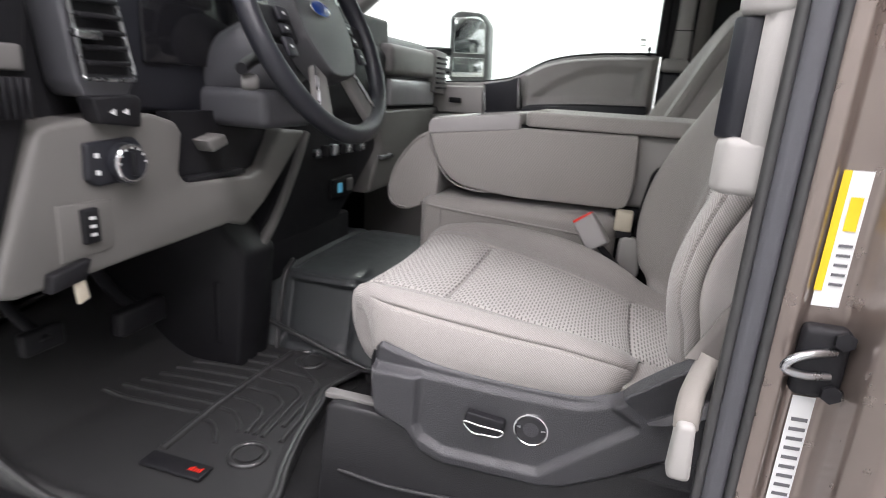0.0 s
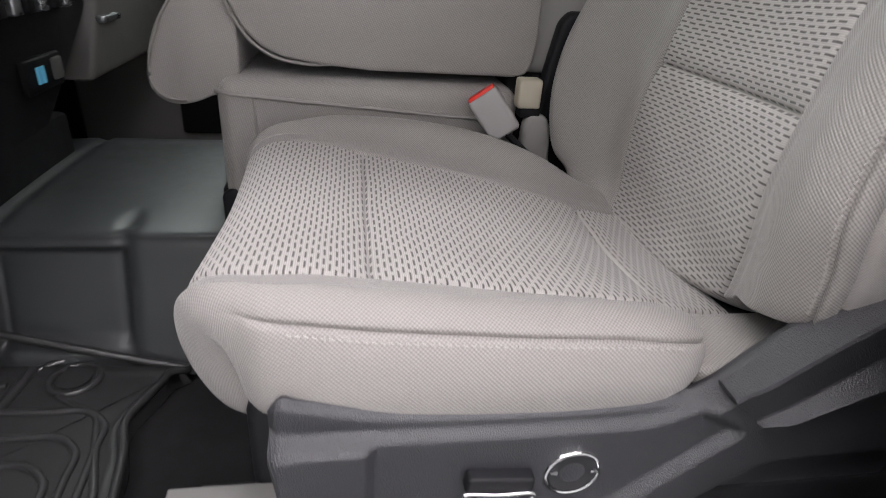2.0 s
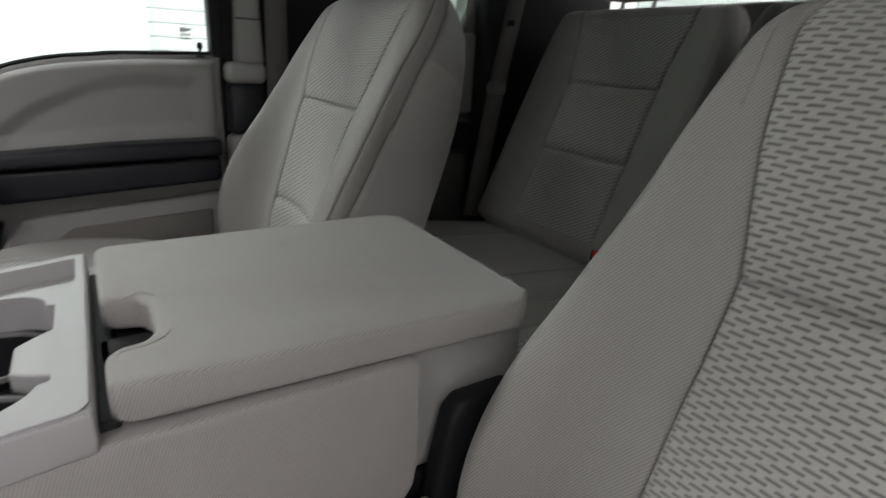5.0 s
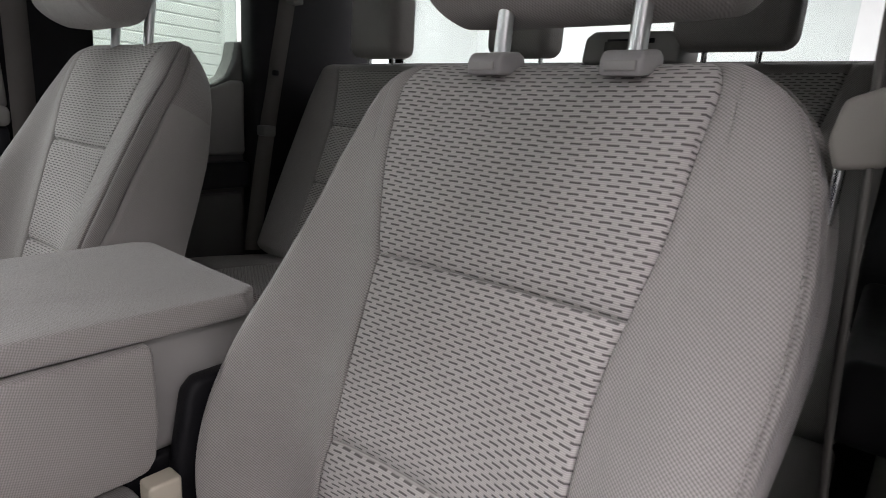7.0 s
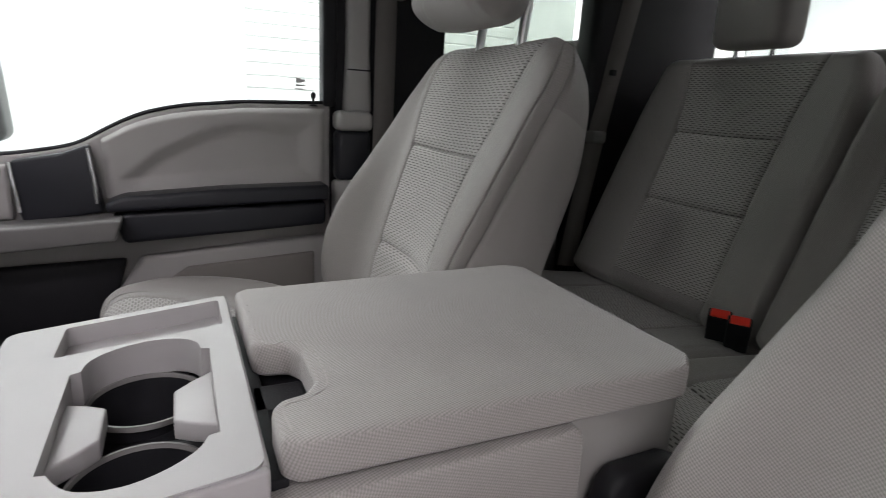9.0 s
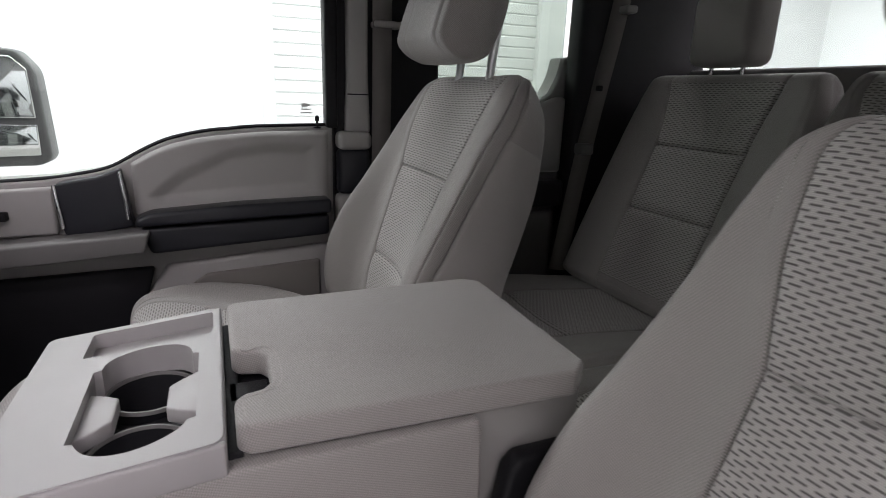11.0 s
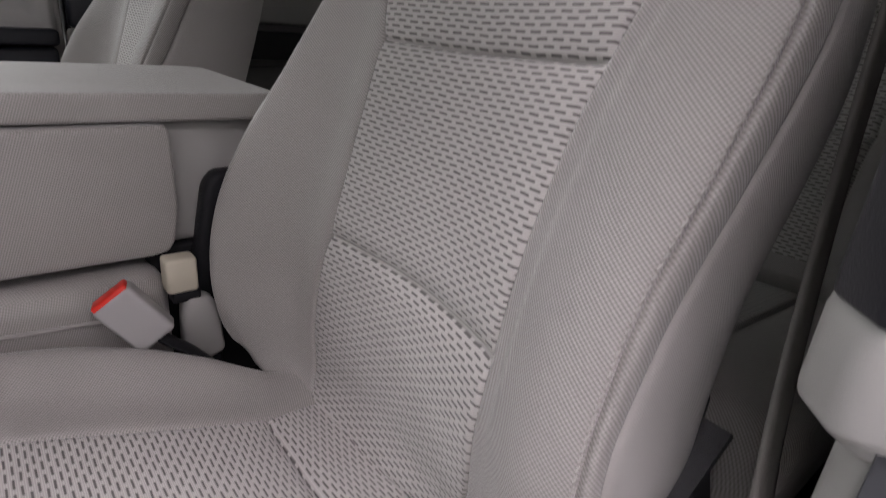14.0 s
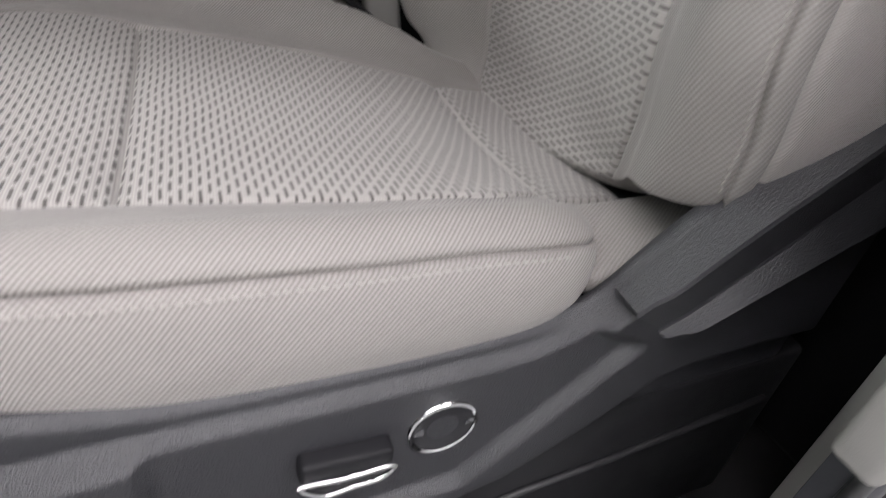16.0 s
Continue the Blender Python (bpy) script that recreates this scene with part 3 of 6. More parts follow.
def front_seat(name, label, place, flip, at, head, guides):
    """Front bucket seat built in the driver's place; place turns each point into this seat's own place."""
    ob = thing(name, label, "car seat", "front seats", at)
    to_s, tab = along(BACK_LINE, 1)
    def const(v):
        return [(0.0, v), (0.7, v)]
    seam_o = tab([(0.25, -0.580), (0.29, -0.590), (0.33, -0.600), (0.40, -0.603), (0.50, -0.598), (0.56, -0.597), (0.61, -0.600), (0.66, -0.609), (0.71, -0.618), (0.76, -0.622), (0.80, -0.625), (0.852, -0.632)])
    seam_i = tab([(0.25, -0.345), (0.29, -0.338), (0.36, -0.332), (0.41, -0.332), (0.47, -0.338), (0.54, -0.343), (0.60, -0.349), (0.645, -0.350), (0.69, -0.340), (0.74, -0.328), (0.80, -0.319), (0.852, -0.314)])
    sil_i = tab([(0.25, -0.252), (0.27, -0.236), (0.29, -0.226), (0.31, -0.219), (0.35, -0.211), (0.40, -0.206), (0.46, -0.205), (0.52, -0.211), (0.60, -0.231), (0.68, -0.253), (0.75, -0.268), (0.79, -0.278), (0.82, -0.292), (0.852, -0.305)])
    stitch = tab([(0.25, -0.690), (0.33, -0.699), (0.40, -0.702), (0.46, -0.699), (0.53, -0.698), (0.60, -0.705), (0.66, -0.709), (0.71, -0.706), (0.75, -0.700), (0.775, -0.692), (0.80, -0.680), (0.82, -0.668), (0.852, -0.655)])
    def beside(table, dx):
        return [(s, v + dx) for s, v in table]
    def between(a, b, f):
        return [(s, v + (smoothtable(s, b) - v) * f) for s, v in a]
    d_seam_o = tab([(0.25, 0.004), (0.33, 0.018), (0.39, 0.028), (0.45, 0.027), (0.52, 0.023), (0.60, 0.013), (0.66, 0.008), (0.72, 0.003), (0.852, 0.0)])
    d_stitch = tab([(0.25, 0.020), (0.31, 0.030), (0.345, 0.036), (0.40, 0.050), (0.45, 0.052), (0.50, 0.047), (0.54, 0.040), (0.60, 0.030), (0.68, 0.017), (0.76, 0.000), (0.852, -0.020)])
    d_panel = tab([(0.25, 0.006), (0.345, 0.018), (0.40, 0.029), (0.45, 0.032), (0.50, 0.022), (0.54, 0.012), (0.60, 0.003), (0.68, -0.010), (0.76, -0.024), (0.852, -0.036)])
    d_crest = tab([(0.25, 0.034), (0.31, 0.042), (0.36, 0.052), (0.42, 0.060), (0.48, 0.056), (0.54, 0.046), (0.60, 0.034), (0.68, 0.021), (0.76, 0.008), (0.852, -0.003)])
    d_in = tab([(0.25, 0.034), (0.30, 0.060), (0.36, 0.075), (0.44, 0.077), (0.52, 0.064), (0.60, 0.041), (0.68, 0.022), (0.76, 0.007), (0.852, -0.004)])
    thick = tab([(0.25, -0.085), (0.36, -0.125), (0.50, -0.132), (0.66, -0.125), (0.78, -0.105), (0.852, -0.085)])
    outer = beside(stitch, -0.010)
    cols = [(const(-0.457), thick, 6, 0, 0.06), (const(-0.58), thick, 6, 0, 0.13), (beside(stitch, 0.030), beside(thick, 0.004), 5, 0, 0.155), (beside(stitch, 0.003), beside(thick, 0.030), 6, 0, 0.130),
            (outer, [(s, v * 0.35) for s, v in thick], 8, 0, 0.105), (beside(stitch, -0.0065), d_panel, 10, 0.0034, 0.087), (stitch, d_stitch, 10, 0.0034, 0.077), (between(stitch, seam_o, 0.34), d_crest, 7, 0, 0.066),
            (between(stitch, seam_o, 0.70), between(d_crest, d_seam_o, 0.48), 8, 0, 0.052), (seam_o, d_seam_o, 14, 0.0038, 0.030), (between(seam_o, seam_i, 0.5), const(-0.006), 14, 0, 0.0), (seam_i, const(0.001), 8, 0.0038, 0.0),
            (between(seam_i, sil_i, 0.36), between(const(0.002), d_in, 0.55), 8, 0, 0.004), (between(seam_i, sil_i, 0.76), d_in, 8, 0, 0.012), (beside(sil_i, -0.002), beside(d_in, -0.028), 7, 0, 0.02), (sil_i, beside(d_in, -0.062), 6, 0, 0.03),
            (beside(sil_i, -0.018), beside(thick, 0.025), 5, 0, 0.06), (beside(sil_i, -0.045), thick, 6, 0, 0.06)]
    total = to_s(0.852)
    cross = (to_s(0.449), to_s(0.645))
    d = quilt(BACK_LINE, cols, 0.0036, cross, 0.011, (9, 11), (0.014, 0.060), -0.045, (0.004, 0.055), 0.20)
    shell, grid = quilt_parts(ob, "backrest", d, (d[2][2], *cross, total), place, flip, "grey ribbed cloth bolster", "dash-woven grey cloth", (0, int(d[4][5]), to_s(0.735)))
    sew(shell, grid, d[2], int(d[4][6]), 0.03, to_s(0.79), 3)
    # cushion
    C = np.array(spline(CUSHION_LINE, 16))
    arc = np.concatenate([[0], np.cumsum(np.linalg.norm(np.diff(C, axis=0), axis=1))])
    front_s = float(arc[np.argmin(np.hypot(C[:, 0] - 0.212, C[:, 1] - 0.333))])
    to_s, tab = along(CUSHION_LINE, 0, front_s)
    co = tab([(0.20, -0.620), (0.15, -0.617), (0.10, -0.614), (0.0, -0.617), (-0.08, -0.618), (-0.12, -0.611), (-0.15, -0.599), (-0.20, -0.584), (-0.25, -0.58)], -0.592)
    ci = tab([(0.20, -0.303), (0.15, -0.307), (0.10, -0.322), (0.0, -0.350), (-0.06, -0.368), (-0.11, -0.374), (-0.15, -0.372), (-0.20, -0.358), (-0.25, -0.35)], -0.315)
    out = tab([(0.205, -0.662), (0.18, -0.676), (0.15, -0.683), (0.10, -0.688), (0.0, -0.691), (-0.08, -0.692), (-0.110, -0.690), (-0.128, -0.685), (-0.140, -0.676), (-0.148, -0.664), (-0.154, -0.646), (-0.158, -0.622), (-0.161, -0.602), (-0.17, -0.592), (-0.25, -0.585)], -0.646)
    sil = tab([(0.205, -0.250), (0.18, -0.235), (0.15, -0.223), (0.10, -0.212), (0.04, -0.217), (-0.01, -0.231), (-0.05, -0.250), (-0.09, -0.270), (-0.13, -0.286), (-0.17, -0.294), (-0.25, -0.295)], -0.272)
    dcs = tab([(0.20, -0.010), (0.15, -0.007), (0.10, -0.004), (0.0, 0.001), (-0.09, 0.011), (-0.135, 0.014), (-0.152, 0.004), (-0.165, -0.012), (-0.25, -0.03)], -0.018)
    dco = tab([(0.20, 0.001), (0.0, 0.001), (-0.08, 0.006), (-0.13, 0.008), (-0.155, 0.002), (-0.17, 0.0), (-0.25, 0.0)], 0.0)
    dcr = tab([(0.20, 0.005), (0.10, 0.009), (0.0, 0.012), (-0.09, 0.021), (-0.13, 0.021), (-0.150, 0.009), (-0.165, -0.004), (-0.25, -0.01)], 0.0)
    low = tab([(0.20, -0.074), (0.15, -0.080), (0.0, -0.064), (-0.09, -0.044), (-0.12, -0.036), (-0.14, -0.026), (-0.155, -0.020), (-0.17, -0.03), (-0.25, -0.05)], -0.066)
    din = tab([(0.20, 0.010), (0.15, 0.017), (0.10, 0.023), (0.03, 0.028), (-0.04, 0.031), (-0.09, 0.030), (-0.13, 0.025), (-0.17, 0.016), (-0.25, 0.01)], 0.002)
    def under(v):
        return [(s, w) for s, w in tab([(0.20, v), (-0.12, v * 0.9), (-0.17, v * 0.7), (-0.25, v * 0.6)], v * 0.8)]
    cols = [(const(-0.455), under(-0.105), 5, 0, 0), (between(out, const(-0.455), 0.30), under(-0.100), 5, 0, 0), (between(out, const(-0.455), 0.06), beside(low, -0.008), 5, 0, 0), (beside(out, 0.002), low, 6, 0, 0),
            (out, between(low, dcs, 0.48), 7, 0, 0), (between(out, co, 0.15), dcs, 9, 0.0040, 0), (between(out, co, 0.52), dcr, 8, 0, 0), (co, dco, 16, 0.0028, 0), (between(co, ci, 0.5), const(-0.005), 16, 0, 0), (ci, const(0.0), 8, 0.0024, 0),
            (between(ci, sil, 0.40), between(const(0.001), din, 0.70), 8, 0, 0), (between(ci, sil, 0.80), din, 8, 0, 0), (sil, beside(din, -0.028), 6, 0, 0), (beside(sil, -0.006), under(-0.070), 5, 0, 0), (beside(sil, -0.03), under(-0.098), 5, 0, 0)]
    cross = (to_s(0.107), to_s(-0.152))
    end = to_s(-0.235)
    d = quilt(CUSHION_LINE, cols, 0.004, cross, 0.009, (7, 9), (0.016, 0.02), -0.045, (0.012, 0.01), 0.12, ((to_s(-0.12), to_s(-0.172)),), (front_s, front_s + 0.05))
    S = d[2]
    last = max(v for v in S if v <= end)
    base, grid = quilt_parts(ob, "cushion", d, (min(v for v in S if v >= 0.03), *cross, last), place, flip, "grey ribbed cloth bolster", "dash-woven grey cloth")
    sew(base, grid, S, int(d[4][5]), to_s(0.17), to_s(-0.11), -3, 0.0055, 0.0036)
    # headrest on two posts that stand in plastic guides
    for gx in guides:
        part("post", tube([place((gx, -0.366, 0.79)), place((gx, -0.368, 0.85)), place((gx, -0.374, 0.930))], 0.0080, 14), POST, ob, "bright steel headrest post")
        if head[2] < 0.02:
            continue
        m = Matrix.Translation(place((gx, -0.362, 0.830)))
        g = part("post_guide", prism([(-0.020, -0.006), (0.024, -0.010), (0.025, 0.003), (0.019, 0.010), (-0.010, 0.014), (-0.020, 0.010)], "x", -0.0185, 0.0185, 0.0035, 3, None, m), PALE, ob, "grey plastic post guide")
        part("guide_button", rbox(-0.013, 0.013, 0.0240, 0.0268, -0.006, 0.002, 0.001, 2, None, m), GREY, g, "small release button")
    hx, hy, hz = place((0.5 * sum(guides) + head[0], -0.402 + head[1], 0.848 + head[2]))
    headrest(ob, hx, hy, hz, head[3], 0.19, lean=3 if head[2] > 0.02 else 14)
    return ob


def seg_dist(p, poly):
    """Signed distance from a point to a polygon's outline, positive inside."""
    x, y = p
    best, inside = 9.0, False
    n = len(poly)
    for k in range(n):
        (x1, y1), (x2, y2) = poly[k], poly[(k + 1) % n]
        dx, dy = x2 - x1, y2 - y1
        t = max(0, min(1, ((x - x1) * dx + (y - y1) * dy) / (dx * dx + dy * dy)))
        best = min(best, math.hypot(x - x1 - t * dx, y - y1 - t * dy))
        if (y1 > y) != (y2 > y) and x < (x2 - x1) * (y - y1) / (y2 - y1) + x1:
            inside = not inside
    return best if inside else -best


def step(a, b, x):
    t = max(0.0, min(1.0, (x - a) / (b - a)))
    return t * t * (3 - 2 * t)



# ---- the bay round the truck ----
structure("ground", rbox(-5, 5, -7, 7, -0.92, -0.80, 0), GROUND, "grey sealed concrete floor of the white photo bay", "floor")
# north and west walls are unseen, grey to cut light bounced onto the seats
structure("wall_north", rbox(-5.2, 5.2, 7, 7.2, -0.8, 3.0, 0), GREY_WALL, "plain unseen bay wall, grey to cut bounced light", "wall")
structure("wall_south", rbox(-5.2, 5.2, -7.2, -7, -0.8, 3.0, 0), WHITE_WALL, "plain white painted bay wall", "wall")
structure("wall_east", rbox(4.5, 4.7, -7, 7, -0.8, 3.0, 0), WHITE_WALL, "plain white painted bay wall", "wall")
structure("wall_west", rbox(-4.7, -4.5, -7, 7, -0.8, 3.0, 0), GREY_WALL, "plain unseen bay wall, grey to cut bounced light", "wall")
structure("ceiling", rbox(-5, 5, -7, 7, 3.0, 3.2, 0), WHITE_WALL, "white bay ceiling", "ceiling")
for lx in LAMP_X:
    for ly in LAMP_Y:
        lamp = thing("ceiling_lamp", "white metal ceiling lamp with bright panel, fixed under the ceiling", "ceiling lamp", "bay ceiling lamps", (lx, ly, 3.0))
        house = part("housing", rbox(lx - 0.3, lx + 0.3, ly - 1.15, ly + 1.15, 2.93, 3.0, 0.01), WHITE_WALL, lamp)
        part("diffuser", rbox(lx - 0.25, lx + 0.25, ly - 1.1, ly + 1.1, 2.915, 2.93, 0), LAMP_GLOW, house, "glowing white diffuser")
roll = thing("roller_door", "white slatted roller door, closed, in the bay wall", "roller door")
part("guide_rail", rbox(4.42, 4.5, -0.4, -0.3, -0.8, 2.6, 0.01), WHITE_WALL, roll)
part("guide_rail", rbox(4.42, 4.5, -3.0, -2.9, -0.8, 2.6, 0.01), WHITE_WALL, roll)
slat_me = None
for k in range(34):
    bm = prism([(-0.005, 0.0), (0.008, 0.012), (0.008, 0.088), (-0.005, 0.1)], "y", -2.9, -0.4, 0) if slat_me is None else None
    if slat_me is None:
        bmesh.ops.recalc_face_normals(bm, faces=bm.faces)
        o = part("slat", bm, WHITE_WALL, roll)
        for v in o.data.vertices:
            v.co.x = -v.co.x
        slat_me = o.data
    else:
        o = new("slat", slat_me)
        o.parent = roll
    o.location = (4.495, 0, -0.8 + 0.1 * k)

# ---- the cab ----
X0, X1 = -0.84, 0.80
structure("cab_floor", rbox(-0.84, X1, -1.25, 1.2, -0.10, -0.03, 0.004), CARPET, "black carpeted cab floor", "floor")
structure("roof", rbox(-0.84, 0.82, -1.28, 0.42, 1.25, 1.32, 0.03), GREY, "pale grey headliner under the cab roof", "ceiling")
structure("wall_rear", rbox(-0.80, X1, -1.30, -1.22, -0.05, 0.93, 0.01), DARKGREY, "dark grey rear cab wall below the window", "wall")
structure("firewall", rbox(-0.84, X1, 1.15, 1.22, -0.10, 0.74, 0.01), BLACK, "black bulkhead behind the dashboard", "wall")
structure("sill", prism([(-0.89, -0.14), (-0.80, -0.14), (-0.80, -0.05), (-0.838, -0.015), (-0.855, -0.012), (-0.885, -0.04)], "y", -1.2, 1.1, 0.006), BLACK, "black plastic door sill trim", "sill")

structure("cowl_side", rbox(0.78, 0.86, 0.90, 1.22, -0.10, 0.74, 0.01), BLACK, "black panel ahead of the passenger door", "panel")

# windscreen, rear window and posts of the cab
structure("window_1", prism([(0.42, 1.27), (1.13, 0.76), (1.135, 0.766), (0.425, 1.276)], "x", -0.74, 0.72, 0), GLASS, "large clear windscreen", "window").visible_shadow = False
structure("window_2", rbox(-0.62, 0.62, -1.27, -1.264, 0.93, 1.25, 0), GLASS, "clear rear cab window", "window").visible_shadow = False
for sx, nm in ((1, "pillar_1"), (-1, "pillar_2")):
    structure(nm, tube([(sx * 0.77, 1.14, 0.72), (sx * 0.765, 0.80, 0.98), (sx * 0.74, 0.42, 1.27)], 0.045, 10, 4, flat=0.7), DARKGREY, "grey windscreen pillar", "pillar")
for sx, nm in ((1, "pillar_3"), (-1, "pillar_4")):
    xo = sx * 0.80
    structure(nm, rbox(min(xo, xo - sx * 0.08), max(xo, xo - sx * 0.08), -1.28, -0.835, -0.10, 1.25, 0.02), BLACK, "black corner post between rear door and rear window", "pillar")

# passenger door
door_line = [(-0.178, 0.753), (0.0, 0.747), (0.06, 0.741), (0.10, 0.737), (0.145, 0.729), (0.19, 0.717), (0.227, 0.701), (0.26, 0.683), (0.296, 0.662), (0.32, 0.652), (0.36, 0.643), (0.44, 0.632), (0.64, 0.622), (0.92, 0.620)]
door = structure("door_1", prism([(-0.178, -0.10)] + [(y, z) for y, z in door_line] + [(0.92, -0.10)], "x", 0.79, 0.90, 0.008, 3), GREY, "closed passenger front door, grey panel with black armrest", "door")
recess = [(-0.125, 0.600), (-0.125, 0.702), (-0.02, 0.706), (0.07, 0.690), (0.17, 0.642), (0.232, 0.592), (0.21, 0.576)]
panel_top = [(-0.165, 0.743), (0.0, 0.737), (0.06, 0.731), (0.10, 0.727), (0.145, 0.719), (0.19, 0.707), (0.227, 0.691), (0.268, 0.667)]
rows = []
for y in np.linspace(0.268, -0.165, 70):
    z1, z0 = smoothtable(y, panel_top), 0.566 - 0.045 * y
    row = []
    for q in np.linspace(0, 1, 44):
        z = z0 + (z1 - z0) * q
        edge = min(z1 - z, y + 0.165, 0.268 - y)
        row.append((0.772 + 0.014 * step(-0.012, 0.022, seg_dist((y, z), recess)) + 0.012 * (1 - step(0, 0.014, edge)) ** 2, y, z))
    rows.append(row + [(0.80, y, z1 - 0.002)])
part("upper_panel", sheet(rows, flip=True), GREY, door, "grey moulded upper panel with a shallow recess")
part("armrest", prism([(-0.160, 0.584), (0.05, 0.578), (0.235, 0.565), (0.265, 0.553), (0.265, 0.535), (-0.160, 0.550)], "x", 0.715, 0.79, 0.010, 4), SOFT_BLACK, door, "padded black vinyl armrest")
part("armrest_lower", prism([(-0.156, 0.546), (0.258, 0.531), (0.240, 0.470), (-0.156, 0.494)], "x", 0.728, 0.79, 0.010, 3), SOFT_BLACK, door, "black vinyl armrest underside")
part("pull_handle", prism([(0.236, 0.528), (0.60, 0.508), (0.60, 0.466), (0.42, 0.474), (0.250, 0.486)], "x", 0.685, 0.77, 0.006, 3), DARKGREY, door, "grey door pull handle")
bezel = part("handle_bezel", prism([(0.288, 0.658), (0.33, 0.642), (0.41, 0.628), (0.408, 0.54), (0.40, 0.51), (0.27, 0.53), (0.278, 0.58)], "x", 0.755, 0.80, 0.006, 3), SOFT_BLACK, door, "gloss black handle bezel")
for ys, zs in ((0.286, 0.026), (0.409, 0.0)):
    part("chrome_strip", tube([(0.752, ys - 0.006, 0.535 + zs * 0.5), (0.750, ys - 0.002, 0.585 + zs), (0.757, ys + 0.003, 0.626 + zs)], 0.0045, 8, 4), CHROME, bezel, "thin chrome strip")
part("front_panel", prism([(0.417, 0.619), (0.62, 0.610), (0.9, 0.608), (0.9, 0.51), (0.417, 0.515)], "x", 0.77, 0.80, 0.008, 3), GREY, door)
part("window_switch", rbox(0.752, 0.772, 0.50, 0.545, 0.553, 0.572, 0.004), BLACK, door, "small black window switch")
part("lower_panel", prism([(-0.165, 0.02), (-0.165, 0.462), (0.215, 0.432), (0.30, 0.30), (0.34, 0.05)], "x", 0.765, 0.795, 0.010, 3), GREY, door, "grey lower door panel")
part("map_pocket", prism([(-0.135, 0.10), (-0.135, 0.425), (0.13, 0.408), (0.20, 0.36), (0.24, 0.10)], "x", 0.757, 0.77, 0.006, 3), plastic("taupe_plastic", (0.20, 0.185, 0.17), 0.55, 0.3, 1000, 0.06), door, "taupe door pocket")
part("lower_front", prism([(0.24, 0.43), (0.62, 0.42), (0.62, 0.02), (0.36, 0.02)], "x", 0.765, 0.79, 0.008), BLACK, door, "black lower door end")
part("lock_pin", lathe([(0.009, 0), (0.009, 0.003), (0.003, 0.004), (0.003, 0.016), (0.0055, 0.018), (0.0055, 0.026), (0.003, 0.03), (0, 0.03)], 14, pose(0.79, -0.141, 0.747)), BLACK, door, "black lock pin")
part("window_seal", tube([(0.80, y, z + 0.002) for y, z in door_line], 0.005, 6, 4), BLACK, door, "black rubber window seal")
part("window_frame", prism([(-0.190, 0.748), (-0.162, 0.748), (-0.160, 1.25), (-0.195, 1.25)], "x", 0.78, 0.83, 0.006), BLACK, door, "black window frame")
structure("window_3", prism([(-0.165, 0.745), (0.089, 0.725), (0.30, 0.64), (0.92, 0.615), (0.46, 1.25), (-0.165, 1.25)], "x", 0.815, 0.819, 0), GLASS, "clear passenger door window", "window").visible_shadow = False
mark = thing("glass_mark", "small pale etched maker's mark on the window", "etched mark")
for dy, dz, w, h in ((0, 0, 0.022, 0.004), (0.004, 0.010, 0.012, 0.010), (-0.006, 0.010, 0.008, 0.006), (0, -0.008, 0.026, 0.003)):
    part("bar", rbox(0.811, 0.8145, -0.118 + dy - w / 2, -0.118 + dy + w / 2, 0.79 + dz - h / 2, 0.79 + dz + h / 2, 0), plastic("etched_white", (0.9, 0.9, 0.88), 0.6, 0), mark)

# passenger B-post with belt
post = structure("pillar_5", rbox(0.80, 0.88, -0.46, -0.185, -0.05, 1.25, 0.012), BLACK, "black post between the passenger doors", "pillar")
part("upper_trim", prism([(-0.208, 0.736), (-0.272, 0.736), (-0.266, 0.86), (-0.264, 1.25), (-0.214, 1.25), (-0.214, 0.86)], "x", 0.775, 0.81, 0.010, 3), GREY, post, "grey upper post trim")
part("trim_joint", rbox(0.773, 0.777, -0.268, -0.213, 0.828, 0.831, 0), BLACK, post)
part("cap", rbox(0.755, 0.81, -0.270, -0.186, 0.697, 0.741, 0.014, 4), GREY, post, "rounded grey cap")
part("grip", rbox(0.765, 0.81, -0.268, -0.188, 0.586, 0.698, 0.012, 3), SOFT_BLACK, post, "black grab panel")
part("lower_trim", rbox(0.76, 0.81, -0.275, -0.184, 0.0, 0.586, 0.012, 3), GREY, post, "grey lower post trim")
belt = thing("seat_belt", "taupe woven passenger seat belt hanging on the post", "seat belt", "seat belts")
def strap(pts, width, axis, thick=0.0016):
    """Belt webbing along a line, its width along an axis."""
    C = spline(pts, 8)
    W = np.array(axis, float)
    grid = []
    for i, c in enumerate(C):
        d = C[min(i + 1, len(C) - 1)] - C[max(i - 1, 0)]
        n = np.cross(d, W)
        n = n / (np.linalg.norm(n) + 1e-9) * thick
        grid.append([c - W * width / 2 + n, c - W * width / 4 + n * 1.3, c + W * width / 4 + n * 1.3, c + W * width / 2 + n, c + W * width / 2 - n, c - W * width / 2 - n])
    return sheet(grid, close=True, flip=True)
part("webbing", strap([(0.765, -0.296, 1.15), (0.765, -0.296, 0.9), (0.765, -0.294, 0.5), (0.77, -0.294, 0.05)], 0.047, (0, 1, 0)), WEB, belt)
part("belt_guide", rbox(0.75, 0.80, -0.345, -0.275, 0.985, 1.0, 0.006), GREY, belt, "grey belt guide loop")

